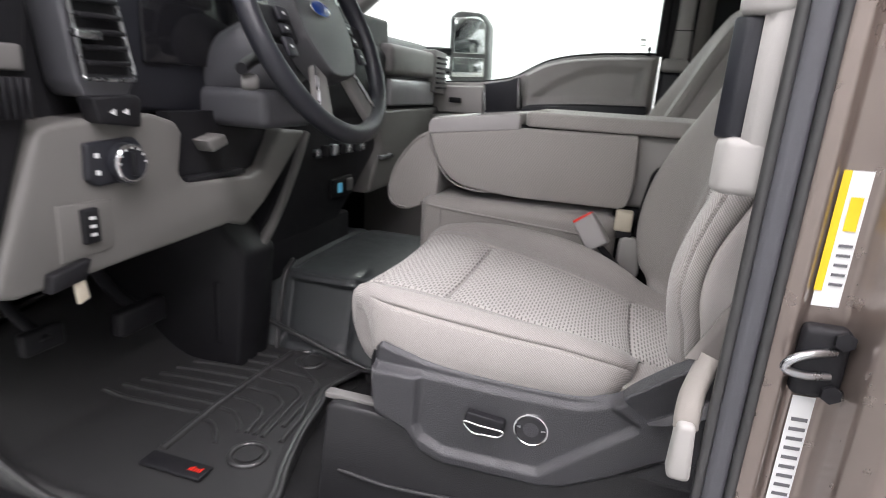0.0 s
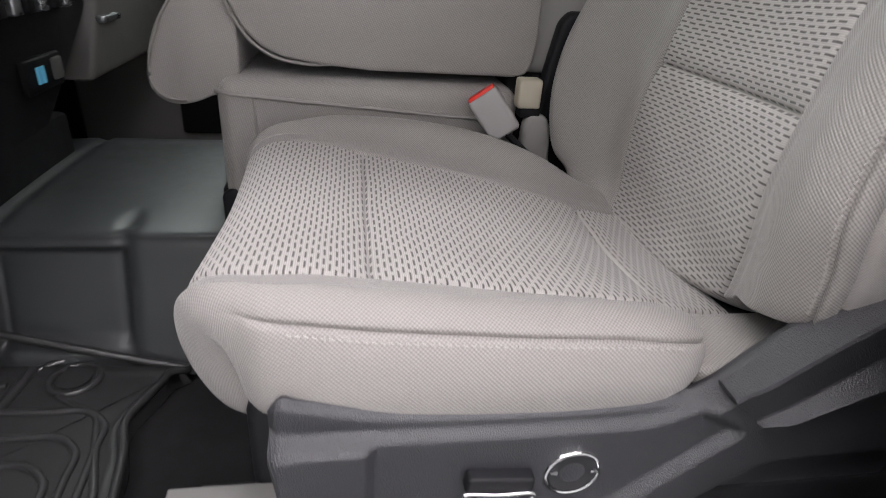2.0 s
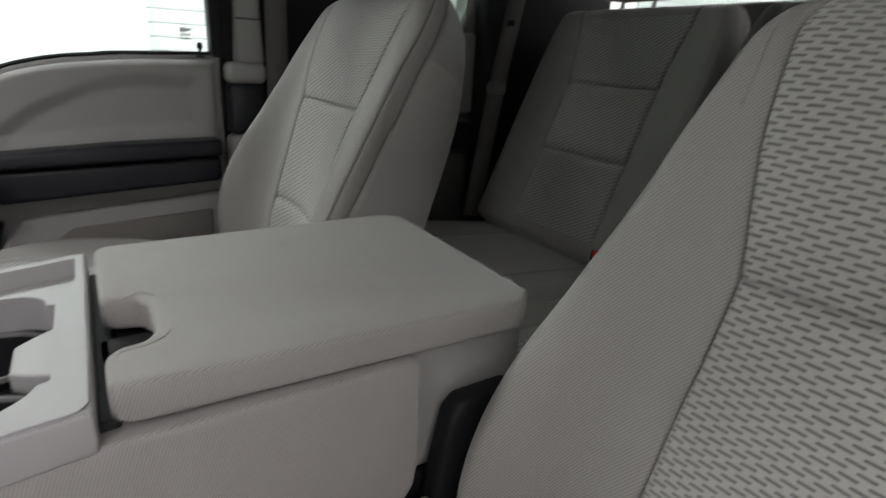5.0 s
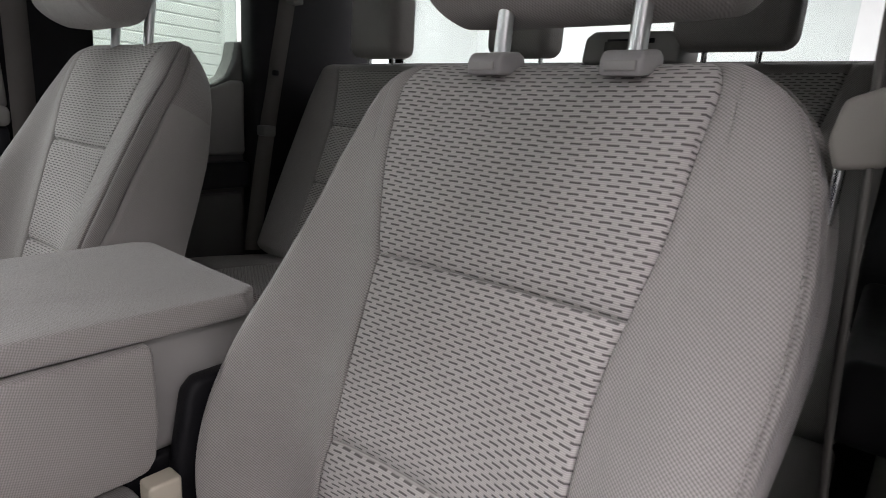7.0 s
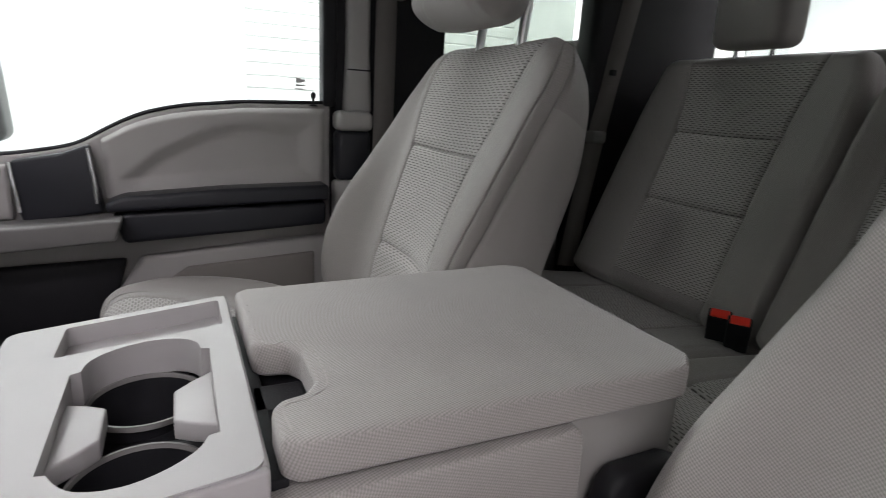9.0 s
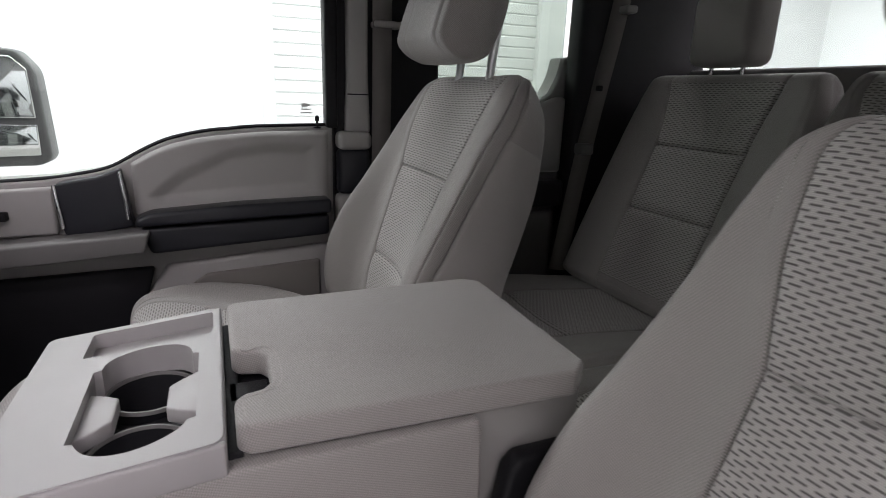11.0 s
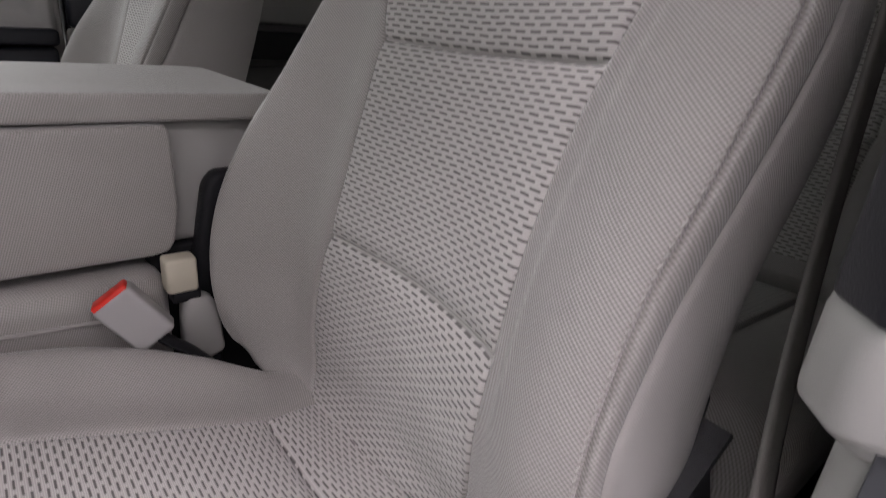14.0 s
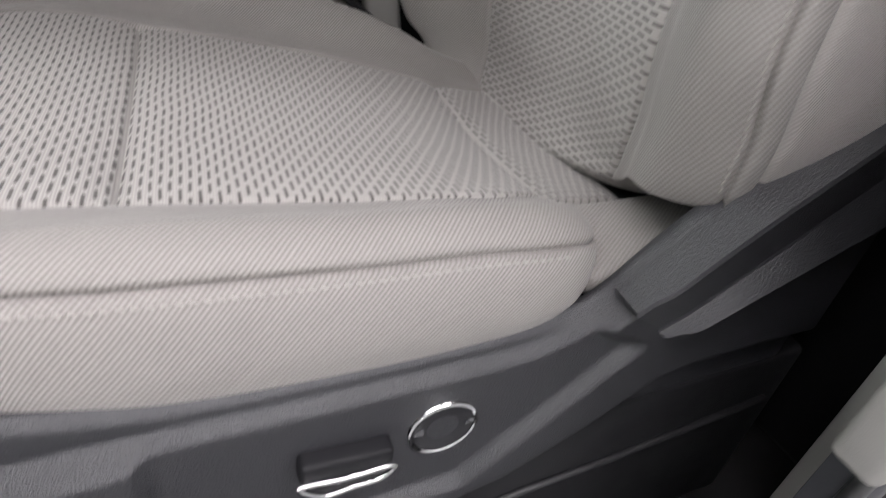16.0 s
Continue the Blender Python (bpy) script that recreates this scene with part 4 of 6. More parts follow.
# rear passenger door
rdoor = structure("door_2", prism([(-0.46, -0.05), (-0.46, 0.80), (-0.70, 0.806), (-0.76, 0.825), (-0.80, 0.85), (-0.825, 0.90), (-0.835, 0.95), (-0.90, 0.95), (-0.90, -0.05)], "x", 0.79, 0.88, 0.008, 3), DARKGREY, "closed rear passenger door with dark panel", "door")
part("upper_panel", prism([(-0.47, 0.63), (-0.47, 0.79), (-0.70, 0.796), (-0.80, 0.84), (-0.835, 0.84), (-0.835, 0.63)], "x", 0.77, 0.795, 0.01, 3), GREY, rdoor)
part("armrest", prism([(-0.47, 0.535), (-0.47, 0.61), (-0.82, 0.615), (-0.82, 0.54)], "x", 0.72, 0.79, 0.012, 3), SOFT_BLACK, rdoor, "padded black armrest")
part("lower_panel", prism([(-0.47, 0.0), (-0.47, 0.515), (-0.82, 0.52), (-0.82, 0.0)], "x", 0.765, 0.795, 0.01, 3), DARKGREY, rdoor)
structure("window_4", prism([(-0.46, 0.78), (-0.80, 0.80), (-0.84, 0.95), (-0.84, 1.25), (-0.46, 1.25)], "x", 0.815, 0.819, 0), TINTED, "tinted rear passenger door window", "window")
rdl = structure("door_3", rbox(-0.86, -0.79, -1.25, -0.40, -0.1, 0.78, 0.012), DARKGREY, "closed rear door behind the driver", "door")
part("armrest", rbox(-0.80, -0.73, -0.85, -0.47, 0.52, 0.60, 0.012), SOFT_BLACK, rdl)
part("upper_panel", rbox(-0.80, -0.77, -0.86, -0.46, 0.62, 0.775, 0.01), DARKGREY, rdl)
structure("window_5", rbox(-0.829, -0.825, -0.86, -0.36, 0.77, 1.25, 0), TINTED, "tinted rear door window", "window")

# outside mirror, seen through the passenger window
mir = thing("wing_mirror", "large towing wing mirror with two glasses in grey housing", "mirror")
part("housing", prism([(0.475, 0.645), (0.485, 0.86), (0.52, 0.905), (0.62, 0.915), (0.655, 0.89), (0.65, 0.64), (0.62, 0.625), (0.50, 0.628)], "x", 1.06, 1.15, 0.02, 4), plastic("mirror_housing", (0.10, 0.10, 0.10), 0.4, 0.2), mir)
part("upper_glass", prism([(0.495, 0.745), (0.50, 0.86), (0.53, 0.89), (0.632, 0.885), (0.632, 0.745)], "x", 1.052, 1.062, 0.003), plastic("mirror_glass", (0.9, 0.9, 0.9), 0.06, 0, metal=1.0, vary=0.02), mir, "mirror glass")
part("lower_glass", prism([(0.495, 0.655), (0.495, 0.730), (0.632, 0.730), (0.632, 0.65)], "x", 1.052, 1.062, 0.003), plastic("mirror_glass_low", (0.9, 0.9, 0.9), 0.06, 0, metal=1.0, vary=0.02), mir, "convex mirror glass")
part("arm", tube([(0.86, 0.80, 0.70), (0.95, 0.74, 0.74), (1.09, 0.64, 0.75)], 0.018, 8), BLACK, mir)
part("arm", tube([(0.86, 0.80, 0.65), (0.95, 0.74, 0.67), (1.09, 0.64, 0.67)], 0.014, 8), BLACK, mir)

# driver's B-post at the open door
dp = structure("pillar_6", prism([(-0.79, -0.255), (-0.815, -0.262), (-0.826, -0.267), (-0.829, -0.279), (-0.819, -0.287), (-0.816, -0.317), (-0.828, -0.324), (-0.850, -0.329), (-0.868, -0.345), (-0.875, -0.40), (-0.79, -0.40)], "z", -0.1, 1.25, 0.0035, 4), PAINT, "brown metallic painted door post with latch and labels", "pillar")
part("inner_trim", prism([(-0.772, -0.215), (-0.80, -0.195), (-0.815, -0.215), (-0.815, -0.235), (-0.79, -0.32), (-0.775, -0.32)], "z", 0.677, 1.25, 0.006, 3), GREY, dp, "pale grey upper post trim")
part("grip", prism([(-0.772, -0.215), (-0.792, -0.195), (-0.804, -0.205), (-0.804, -0.235), (-0.79, -0.32), (-0.778, -0.32)], "z", 0.582, 0.677, 0.004, 3), SOFT_BLACK, dp, "black grab panel")
part("grip_edge", prism([(-0.806, -0.214), (-0.812, -0.222), (-0.815, -0.236), (-0.806, -0.236)], "z", 0.577, 0.687, 0.002, 2), GREY, dp, "pale grey sliver beside the grab panel")
part("cap", prism([(-0.770, -0.22), (-0.79, -0.198), (-0.81, -0.205), (-0.815, -0.235), (-0.79, -0.34), (-0.775, -0.34)], "z", 0.537, 0.584, 0.008, 4), GREY, dp, "rounded pale grey cap")
part("lower_band", prism([(-0.778, -0.252), (-0.795, -0.240), (-0.810, -0.243), (-0.812, -0.25), (-0.79, -0.35), (-0.782, -0.35)], "z", 0.512, 0.539, 0.004, 3), GREY, dp)
part("lower_trim", prism([(-0.784, -0.262), (-0.797, -0.250), (-0.808, -0.252), (-0.810, -0.26), (-0.79, -0.36), (-0.782, -0.36)], "z", -0.03, 0.510, 0.006, 3), GREY, dp, "pale grey lower post trim")
part("door_seal", prism([(-0.80, -0.239), (-0.820, -0.240), (-0.8245, -0.246), (-0.8245, -0.255), (-0.820, -0.260), (-0.80, -0.261)], "z", -0.05, 1.25, 0.002, 2), SEAL, dp, "broad grey rubber door seal")
for sx, sy in ((-0.819, -0.2365), (-0.822, -0.2635)):
    part("seal_lip", tube([(sx, sy, -0.05), (sx, sy, 0.5), (sx, sy, 1.25)], 0.0048, 8, 10), RUBBER, dp, "black rubber seal lip")
latch = part("striker_plate", rbox(-0.832, -0.812, -0.322, -0.286, 0.380, 0.442, 0.006), BLACK, dp, "black striker plate")
part("striker_loop", tube([(-0.832, -0.310, 0.424), (-0.846, -0.288, 0.424), (-0.850, -0.276, 0.419), (-0.848, -0.273, 0.410), (-0.842, -0.288, 0.404), (-0.832, -0.310, 0.402)], 0.0035, 8, 6), SATIN, latch, "steel striker loop")
for bz in (0.388, 0.435):
    part("bolt", lathe([(0.008, 0), (0.008, 0.004), (0, 0.005)], 6, pose(-0.833, -0.314, bz, 0, -90, 0)), BLACK, latch)
lab = thing("warning_label", "white and yellow printed tyre label on the door post", "label")
def tilted(y0, y1, z0, z1, off, material, name, ob):
    # follows the post's slanting face
    def fx(y):
        return float(np.interp(y, (-0.40, -0.345, -0.329, -0.324, -0.317, -0.287, -0.279, -0.267), (-0.875, -0.868, -0.850, -0.828, -0.816, -0.819, -0.829, -0.826))) - 0.0015 - off
    g = [[(fx(y) , y, z) for y in np.linspace(y0, y1, 7)] for z in np.linspace(z0, z1, 5)]
    return part(name, sheet(g, flip=False), material, ob)
tilted(-0.309, -0.2885, 0.457, 0.567, 0.0, LABEL, "paper", lab)
tilted(-0.2935, -0.2875, 0.47, 0.567, 0.0008, YELLOW, "stripe", lab)
tilted(-0.306, -0.297, 0.520, 0.547, 0.0008, YELLOW, "panel", lab)
for k in range(5):
    tilted(-0.307, -0.297, 0.475 + 0.008 * k, 0.4775 + 0.008 * k, 0.0008, INK, "print_bar", lab)
lab2 = thing("data_label", "pale grey printed data sticker on the door post", "label")
tilted(-0.311, -0.293, 0.268, 0.375, 0.0, LABEL, "paper", lab2)
for k in range(9):
    tilted(-0.309, -0.296, 0.275 + 0.0095 * k, 0.2785 + 0.0095 * k, 0.0008, INK, "print_bar", lab2)
dbelt = thing("seat_belt", "taupe woven driver's seat belt hanging from the post", "seat belt", "seat belts")
part("webbing", strap([(-0.706, -0.352, 1.15), (-0.712, -0.346, 0.86), (-0.722, -0.336, 0.746), (-0.736, -0.312, 0.58), (-0.763, -0.250, 0.455), (-0.794, -0.203, 0.380)], 0.042, (0.10, -0.995, 0)), WEB, dbelt)
part("anchor_sleeve", tube([(-0.794, -0.204, 0.385), (-0.800, -0.198, 0.368), (-0.806, -0.193, 0.351), (-0.813, -0.191, 0.333), (-0.816, -0.191, 0.320)], 0.0115, 12, 6, flat=0.7), TAUPE, dbelt, "bunched taupe belt anchor sleeve")
part("anchor", prism([(-0.198, 0.330), (-0.182, 0.330), (-0.180, 0.270), (-0.202, 0.270)], "x", -0.830, -0.806, 0.006, 3), GREY, dbelt, "grey anchor cover")
part("guide_loop", prism([(-0.730, 0.768), (-0.704, 0.764), (-0.698, 0.782), (-0.702, 0.806), (-0.722, 0.815), (-0.735, 0.795)], "y", -0.352, -0.316, 0.004, 3), TAUPE, dbelt, "taupe plastic belt tongue grip")
part("tongue", rbox(-0.709, -0.704, -0.348, -0.322, 0.729, 0.768, 0.0015), CHROME, dbelt, "steel belt tongue")

for ob in (dp, lab, lab2):
    ob.location.y += 0.026

# ---- seats ----
driver_seat = front_seat("front_seat", "grey cloth driver's bucket seat with power base beside the open door", lambda p: tuple(p), True, (-0.457, 0, -0.03), (0.0, 0.004, 0.022, 0.160), (-0.421, -0.552))


def passenger_place(p):
    # a little wider, higher and further reclined than the driver's seat
    a = radians(3.5)
    y, z = p[1] + 0.280, p[2] - 0.645
    return (0.268 + (p[0] + 0.605) * 1.05, -0.276 + y * math.cos(a) - z * math.sin(a), 0.691 + z * math.cos(a) + y * math.sin(a))


front_seat("front_seat", "grey cloth passenger bucket seat with woven inserts, beside closed door", passenger_place, True, (0.4245, 0, -0.03), (0.008, 0.100, 0.002, 0.132), (-0.413, -0.545))


# power base shield with its recessed switch field
top_line = [(-0.36, 0.425), (-0.30, 0.392), (-0.24, 0.355), (-0.19, 0.322), (-0.165, 0.300), (-0.145, 0.280), (-0.125, 0.268), (-0.09, 0.262), (0.0, 0.260), (0.10, 0.264), (0.160, 0.276), (0.170, 0.278), (0.178, 0.268)]
low_line = [(-0.36, 0.205), (-0.342, 0.182), (-0.302, 0.150), (-0.25, 0.150), (-0.19, 0.150), (-0.12, 0.128), (-0.011, 0.123), (0.07, 0.120), (0.124, 0.126), (0.156, 0.153), (0.169, 0.184), (0.178, 0.235)]
ledge_line = [(-0.36, 0.44), (-0.205, 0.329), (-0.176, 0.307), (-0.15, 0.278), (-0.13, 0.263), (-0.105, 0.252), (-0.08, 0.248), (0.0, 0.247), (0.1, 0.248), (0.178, 0.247)]
field = [(0.106, 0.32), (0.107, 0.178), (0.100, 0.164), (0.07, 0.151), (-0.052, 0.154), (-0.156, 0.242), (-0.132, 0.256), (-0.105, 0.32)]
proud = [(0.30, 0.50), (0.30, 0.22), (0.125, 0.171), (0.103, 0.143), (0.07, 0.132), (-0.055, 0.135), (-0.085, 0.142), (-0.139, 0.172), (-0.190, 0.208), (-0.221, 0.213), (-0.28, 0.214), (-0.40, 0.212), (-0.40, 0.55)]
rows = []
for y in np.linspace(0.178, -0.328, 180):
    z1, z0 = smoothtable(y, top_line), smoothtable(y, low_line)
    zl = smoothtable(y, ledge_line)
    row = []
    for q in np.linspace(0, 1, 84):
        z = z0 + (z1 - z0) * q
        face = 0.014 - 0.0085 * step(-0.0095, 0.0015, seg_dist((y, z), field))
        face -= 0.012 * (1 - step(-0.012, 0.001, seg_dist((y, z), proud)))
        h = 0.0005 + (face + 0.0025) * (1 - step(zl - 0.0045, zl + 0.0045, z))
        edge = min(z - z0, z1 - z, 0.178 - y)
        h -= 0.006 * (1 - step(0, 0.008, edge)) ** 2
        row.append((-0.702 - h, y, z))
    rows.append([(-0.655, y, z0 + 0.004)] + row + [(-0.690, y, z1 - 0.003), (-0.680, y, z1 - 0.03)])
shield_part = part("side_shield", sheet(rows, flip=True), CHARCOAL, driver_seat, "grained charcoal plastic seat shield")
cover = []
for t in np.linspace(0, 1, 28):
    T = (-0.141 - 0.188 * t, 0.283 + 0.138 * t ** 0.85)
    R = (-0.170 - 0.170 * t, 0.256 + 0.120 * t)
    B = (-0.172 - 0.168 * t, 0.252 + 0.080 * t)
    k = 0.45 + 0.55 * step(0, 0.10, t)
    cover.append([(-0.702, *T), (-0.716 - 0.010 * k, T[0], T[1] - 0.001), (-0.717 - 0.010 * k, T[0] - 0.001, T[1] - 0.004), (-0.714 - 0.003 * k, R[0], R[1] + 0.0015), (-0.714 - 0.0035 * k, R[0], R[1] - 0.0015),
                  (-0.716 - 0.012 * k, B[0], B[1] + 0.003), (-0.714 - 0.009 * k, *B), (-0.702, *B)])
cover = [[(-0.703, p[1], p[2]) for p in cover[0]]] + [[(p[0] - 0.004, p[1], p[2]) for p in row] for row in cover]
cover_bm = bmesh.new()
cover_bm.from_mesh(sheet(cover, flip=False))
cover_part = part("recliner_cover", smooth(cover_bm, 18), CHARCOAL, driver_seat, "grained charcoal recliner cover")
sw = part("seat_switch", prism([(0.042, 0.217), (-0.008, 0.213), (-0.0075, 0.200), (-0.001, 0.191), (0.032, 0.189), (0.044, 0.203)], "x", -0.7215, -0.700, 0.003, 3), BLACK, driver_seat, "black power seat switch")
part("chrome_edge", tube([(-0.7220, 0.044, 0.2035), (-0.7230, 0.02, 0.2025), (-0.7220, -0.007, 0.2005), (-0.7220, -0.001, 0.1915), (-0.7220, 0.015, 0.1905), (-0.7220, 0.032, 0.1900)], 0.0016, 8, 5, True), CHROME, sw, "chrome edge")
mb = pose(-0.7075, -0.040, 0.205, 0, -90, 0)
but = part("lumbar_button", lathe([(0.0195, -0.006), (0.0195, 0.003), (0.018, 0.0042), (0.010, 0.0030), (0, 0.0026)], 40, mb), plastic("dark_button_plastic", (0.022, 0.022, 0.025), 0.42, 0.3, 900), driver_seat, "round dark lumbar button")
part("chrome_ring", lathe([(0.0195, -0.004), (0.0195, 0.0042), (0.0204, 0.0050), (0.0218, 0.0046), (0.0230, 0.0026), (0.0230, -0.004)], 44, mb), CHROME, but, "chrome ring")
for dy in (-0.013, 0.013):
    part("arrow_mark", prism([(-0.040 + dy, 0.2065), (-0.040 + dy * 1.4, 0.208), (-0.040 + dy, 0.2095)], "x", -0.7136, -0.7120, 0), SATIN, but)
for ob in (shield_part, cover_part, sw, but):
    ob.location.x += 0.009
part("rail_cover", prism([(0.262, 0.02), (0.258, 0.06), (0.248, 0.168), (0.235, 0.174), (-0.36, 0.174), (-0.36, -0.03), (0.262, -0.03)], "x", -0.70, -0.66, 0.006, 3), RAIL_BLACK, driver_seat, "charcoal plastic seat rail cover")
part("cover_ridge", tube([(-0.699, 0.228, 0.066), (-0.702, 0.138, 0.064), (-0.702, 0.0, 0.078), (-0.702, -0.10, 0.096), (-0.702, -0.20, 0.104), (-0.702, -0.34, 0.12)], 0.0035, 8, 8), RAIL_BLACK, driver_seat)
part("rail", rbox(-0.685, -0.668, -0.30, 0.258, 0.170, 0.179, 0.002), DARKGREY, driver_seat, "steel seat rail")
part("rail", rbox(-0.27, -0.245, -0.30, 0.262, -0.03, 0.04, 0.004), BLACK, driver_seat)
part("seat_base", rbox(-0.67, -0.25, -0.27, 0.20, 0.02, 0.255, 0.02), BLACK, driver_seat, "black seat base")
cloth("rear_apron", rbox(-0.676, -0.60, -0.27, -0.138, 0.258, 0.277, 0.006, 3), CLOTH, driver_seat, "grey cloth apron behind the cushion")
part("inner_shield", prism([(-0.160, 0.474), (-0.172, 0.488), (-0.23, 0.489), (-0.29, 0.46), (-0.29, 0.22), (-0.126, 0.22), (-0.134, 0.319), (-0.150, 0.420)], "x", -0.199, -0.172, 0.008, 4), BLACK, driver_seat, "black inner recliner shield")
part("back_pivot", prism([(-0.20, 0.20), (-0.22, 0.34), (-0.30, 0.42), (-0.37, 0.42), (-0.37, 0.22)], "x", -0.69, -0.665, 0.006), BLACK, driver_seat)

# driver's belt buckle
ax = Vector((0.20, 0.58, 0.79)).normalized()
wd = Vector((-0.14, -0.78, 0.61)).normalized()
tk = ax.cross(wd).normalized()
wd = tk.cross(ax).normalized()
bm4 = Matrix((wd, tk, ax)).transposed().to_4x4()
bm4.translation = Vector((-0.250, -0.065, 0.362))
buckle = thing("belt_buckle", "pale grey seat belt buckle with red release button beside the seat", "belt buckle", "belt buckles")
part("body", rbox(-0.0215, 0.0215, -0.0125, 0.0125, -0.034, 0.030, 0.005, 4, None, bm4), PALE, buckle)
part("release_button", rbox(-0.0192, 0.0192, -0.0108, 0.0100, 0.020, 0.0332, 0.002, 2, None, bm4), RED, buckle, "red release button")
part("stalk", tube([tuple(bm4 @ Vector((0, 0, -0.03))), (-0.262, -0.125, 0.30), (-0.255, -0.16, 0.25)], 0.012, 8, 6, flat=0.4), BLACK, buckle, "black buckle stalk")
b2 = thing("belt_buckle", "beige centre belt buckle in a grey sleeve between the seats", "belt buckle", "belt buckles")
part("body", rbox(-0.224, -0.198, -0.138, -0.105, 0.362, 0.402, 0.004, 3), BEIGE, b2)
part("collar", rbox(-0.222, -0.200, -0.140, -0.110, 0.349, 0.364, 0.003), BLACK, b2)
part("sleeve", prism([(-0.116, 0.277), (-0.118, 0.340), (-0.123, 0.354), (-0.150, 0.353), (-0.158, 0.335), (-0.164, 0.277), (-0.140, 0.268)], "x", -0.226, -0.202, 0.008, 4), GREY, b2, "grey rubbery sleeve")
part("strap_end", rbox(-0.222, -0.208, -0.160, -0.122, 0.20, 0.275, 0.004), BLACK, b2)

# ---- folding centre seat ----
con = thing("center_console", "grey cloth folding centre seat with armrest lid and cup holder tray", "console", "", (-0.045, 0, -0.03))
base = rbox(-0.175, 0.085, -0.24, 0.27, -0.03, 0.21, 0.015)
part("base", base, BLACK, con, "black seat frame")
cloth("lower_cushion", rbox(-0.215, 0.122, -0.112, 0.297, 0.20, 0.386, 0.026, 6), CLOTH_PANEL, con, "grey cloth lower cushion")
part("piping", tube([(-0.2155, -0.09, 0.340), (-0.2155, -0.04, 0.345), (-0.2160, 0.16, 0.358), (-0.2155, 0.265, 0.366), (-0.205, 0.291, 0.367), (-0.17, 0.298, 0.366), (0.06, 0.298, 0.366), (0.11, 0.28, 0.366)], 0.0026, 6, 6), CLOTH, con, "cloth piping")
pan = [(0.286, 0.515), (0.276, 0.480), (0.256, 0.442), (0.236, 0.423), (0.21, 0.411), (0.17, 0.405), (0.10, 0.399), (-0.10, 0.399), (-0.118, 0.402), (-0.126, 0.415), (-0.131, 0.45), (-0.129, 0.530), (-0.126, 0.541), (0.09, 0.539), (0.2, 0.526)]
cloth("side_panel", prism(pan, "x", -0.197, -0.170, 0.011, 5), CLOTH_PANEL, con, "grey ribbed cloth panel")
cloth("side_panel", prism(pan, "x", 0.084, 0.10, 0.006, 4), CLOTH_PANEL, con, "grey ribbed cloth panel")
core = [(0.272, 0.50), (0.258, 0.46), (0.236, 0.432), (0.205, 0.416), (0.15, 0.408), (-0.11, 0.405), (-0.12, 0.45), (-0.12, 0.535), (0.085, 0.535), (0.085, 0.455), (0.255, 0.455), (0.265, 0.50)]
part("core", prism(core, "x", -0.178, 0.086, 0.003), BLACK, con)
part("piping", tube([(-0.1955, 0.287, 0.513), (-0.197, 0.277, 0.479), (-0.197, 0.257, 0.441), (-0.197, 0.237, 0.421), (-0.197, 0.211, 0.409), (-0.195, 0.175, 0.404), (-0.188, 0.15, 0.404)], 0.0022, 6, 6), CLOTH, con, "cloth piping")
padl = [(0.272, 0.512), (0.300, 0.514), (0.326, 0.496), (0.351, 0.465), (0.370, 0.430), (0.381, 0.392), (0.380, 0.364), (0.364, 0.347), (0.338, 0.344), (0.305, 0.356), (0.268, 0.380)]
cloth("front_pad", prism([tuple(p) for p in spline(padl, 3, True)], "x", -0.187, 0.095, 0.008, 4), CLOTH_PANEL, con, "rounded grey cloth head pad")
part("piping", tube([(-0.1875, 0.325 + (y - 0.325) * 0.93, 0.428 + (z - 0.428) * 0.93) for y, z in padl[1:9]], 0.0022, 6, 6), CLOTH, con)
part("rear_underside", rbox(-0.172, 0.09, -0.262, -0.10, 0.19, 0.401, 0.006), BLACK, con)
part("rear_support", rbox(-0.168, 0.10, -0.262, -0.11, 0.40, 0.541, 0.012), GREY, con, "smooth grey plastic hinge housing")
part("floor_cover", prism([(0.10, 0.08), (0.31, 0.07), (0.318, 0.10), (0.302, 0.13), (0.302, 0.225), (0.285, 0.235), (0.10, 0.235)], "x", -0.214, -0.196, 0.005), BLACK, con, "black frame cover")
part("frame_front", rbox(-0.20, 0.10, 0.285, 0.303, 0.12, 0.232, 0.006), BLACK, con, "black frame cover")
part("side_seam", tube([(-0.2155, 0.248, 0.364), (-0.2160, 0.246, 0.30), (-0.2155, 0.246, 0.235)], 0.0016, 6, 5), CLOTH, con)

# armrest lid with a notch for the fingers
lid = [(-0.187, 0.080), (-0.178, 0.091), (-0.140, 0.091), (-0.130, 0.083), (-0.126, 0.066), (-0.112, 0.056), (-0.060, 0.056), (-0.046, 0.064), (-0.042, 0.083), (-0.034, 0.091), (0.098, 0.092), (0.107, 0.082), (0.117, -0.24), (0.100, -0.263), (-0.17, -0.258), (-0.190, -0.236)]
cloth("armrest_lid", prism(lid, "z", 0.542, 0.5715, 0.009, 4), CLOTH_PANEL, con, "padded grey cloth armrest lid")
stitches = bmesh.new()
path = spline([(-0.172, 0.0825), (-0.142, 0.0825), (-0.1345, 0.062), (-0.116, 0.0475), (-0.056, 0.0475), (-0.037, 0.060), (-0.032, 0.0825), (0.094, 0.0835)], 9)
for a, b in zip(path, path[1:]):
    d = np.array(b) - np.array(a)
    if np.linalg.norm(d) < 1e-6:
        continue
    mid = (np.array(a) + np.array(b)) / 2
    ang = math.degrees(math.atan2(d[1], d[0]))
    rbox(-0.0018, 0.0018, -0.0006, 0.0006, -0.0008, 0.0004, 0, 1, stitches, pose(mid[0], mid[1], 0.5715, 0, 0, ang))
part("stitching", stitches, THREAD, con, "pale thread stitching")
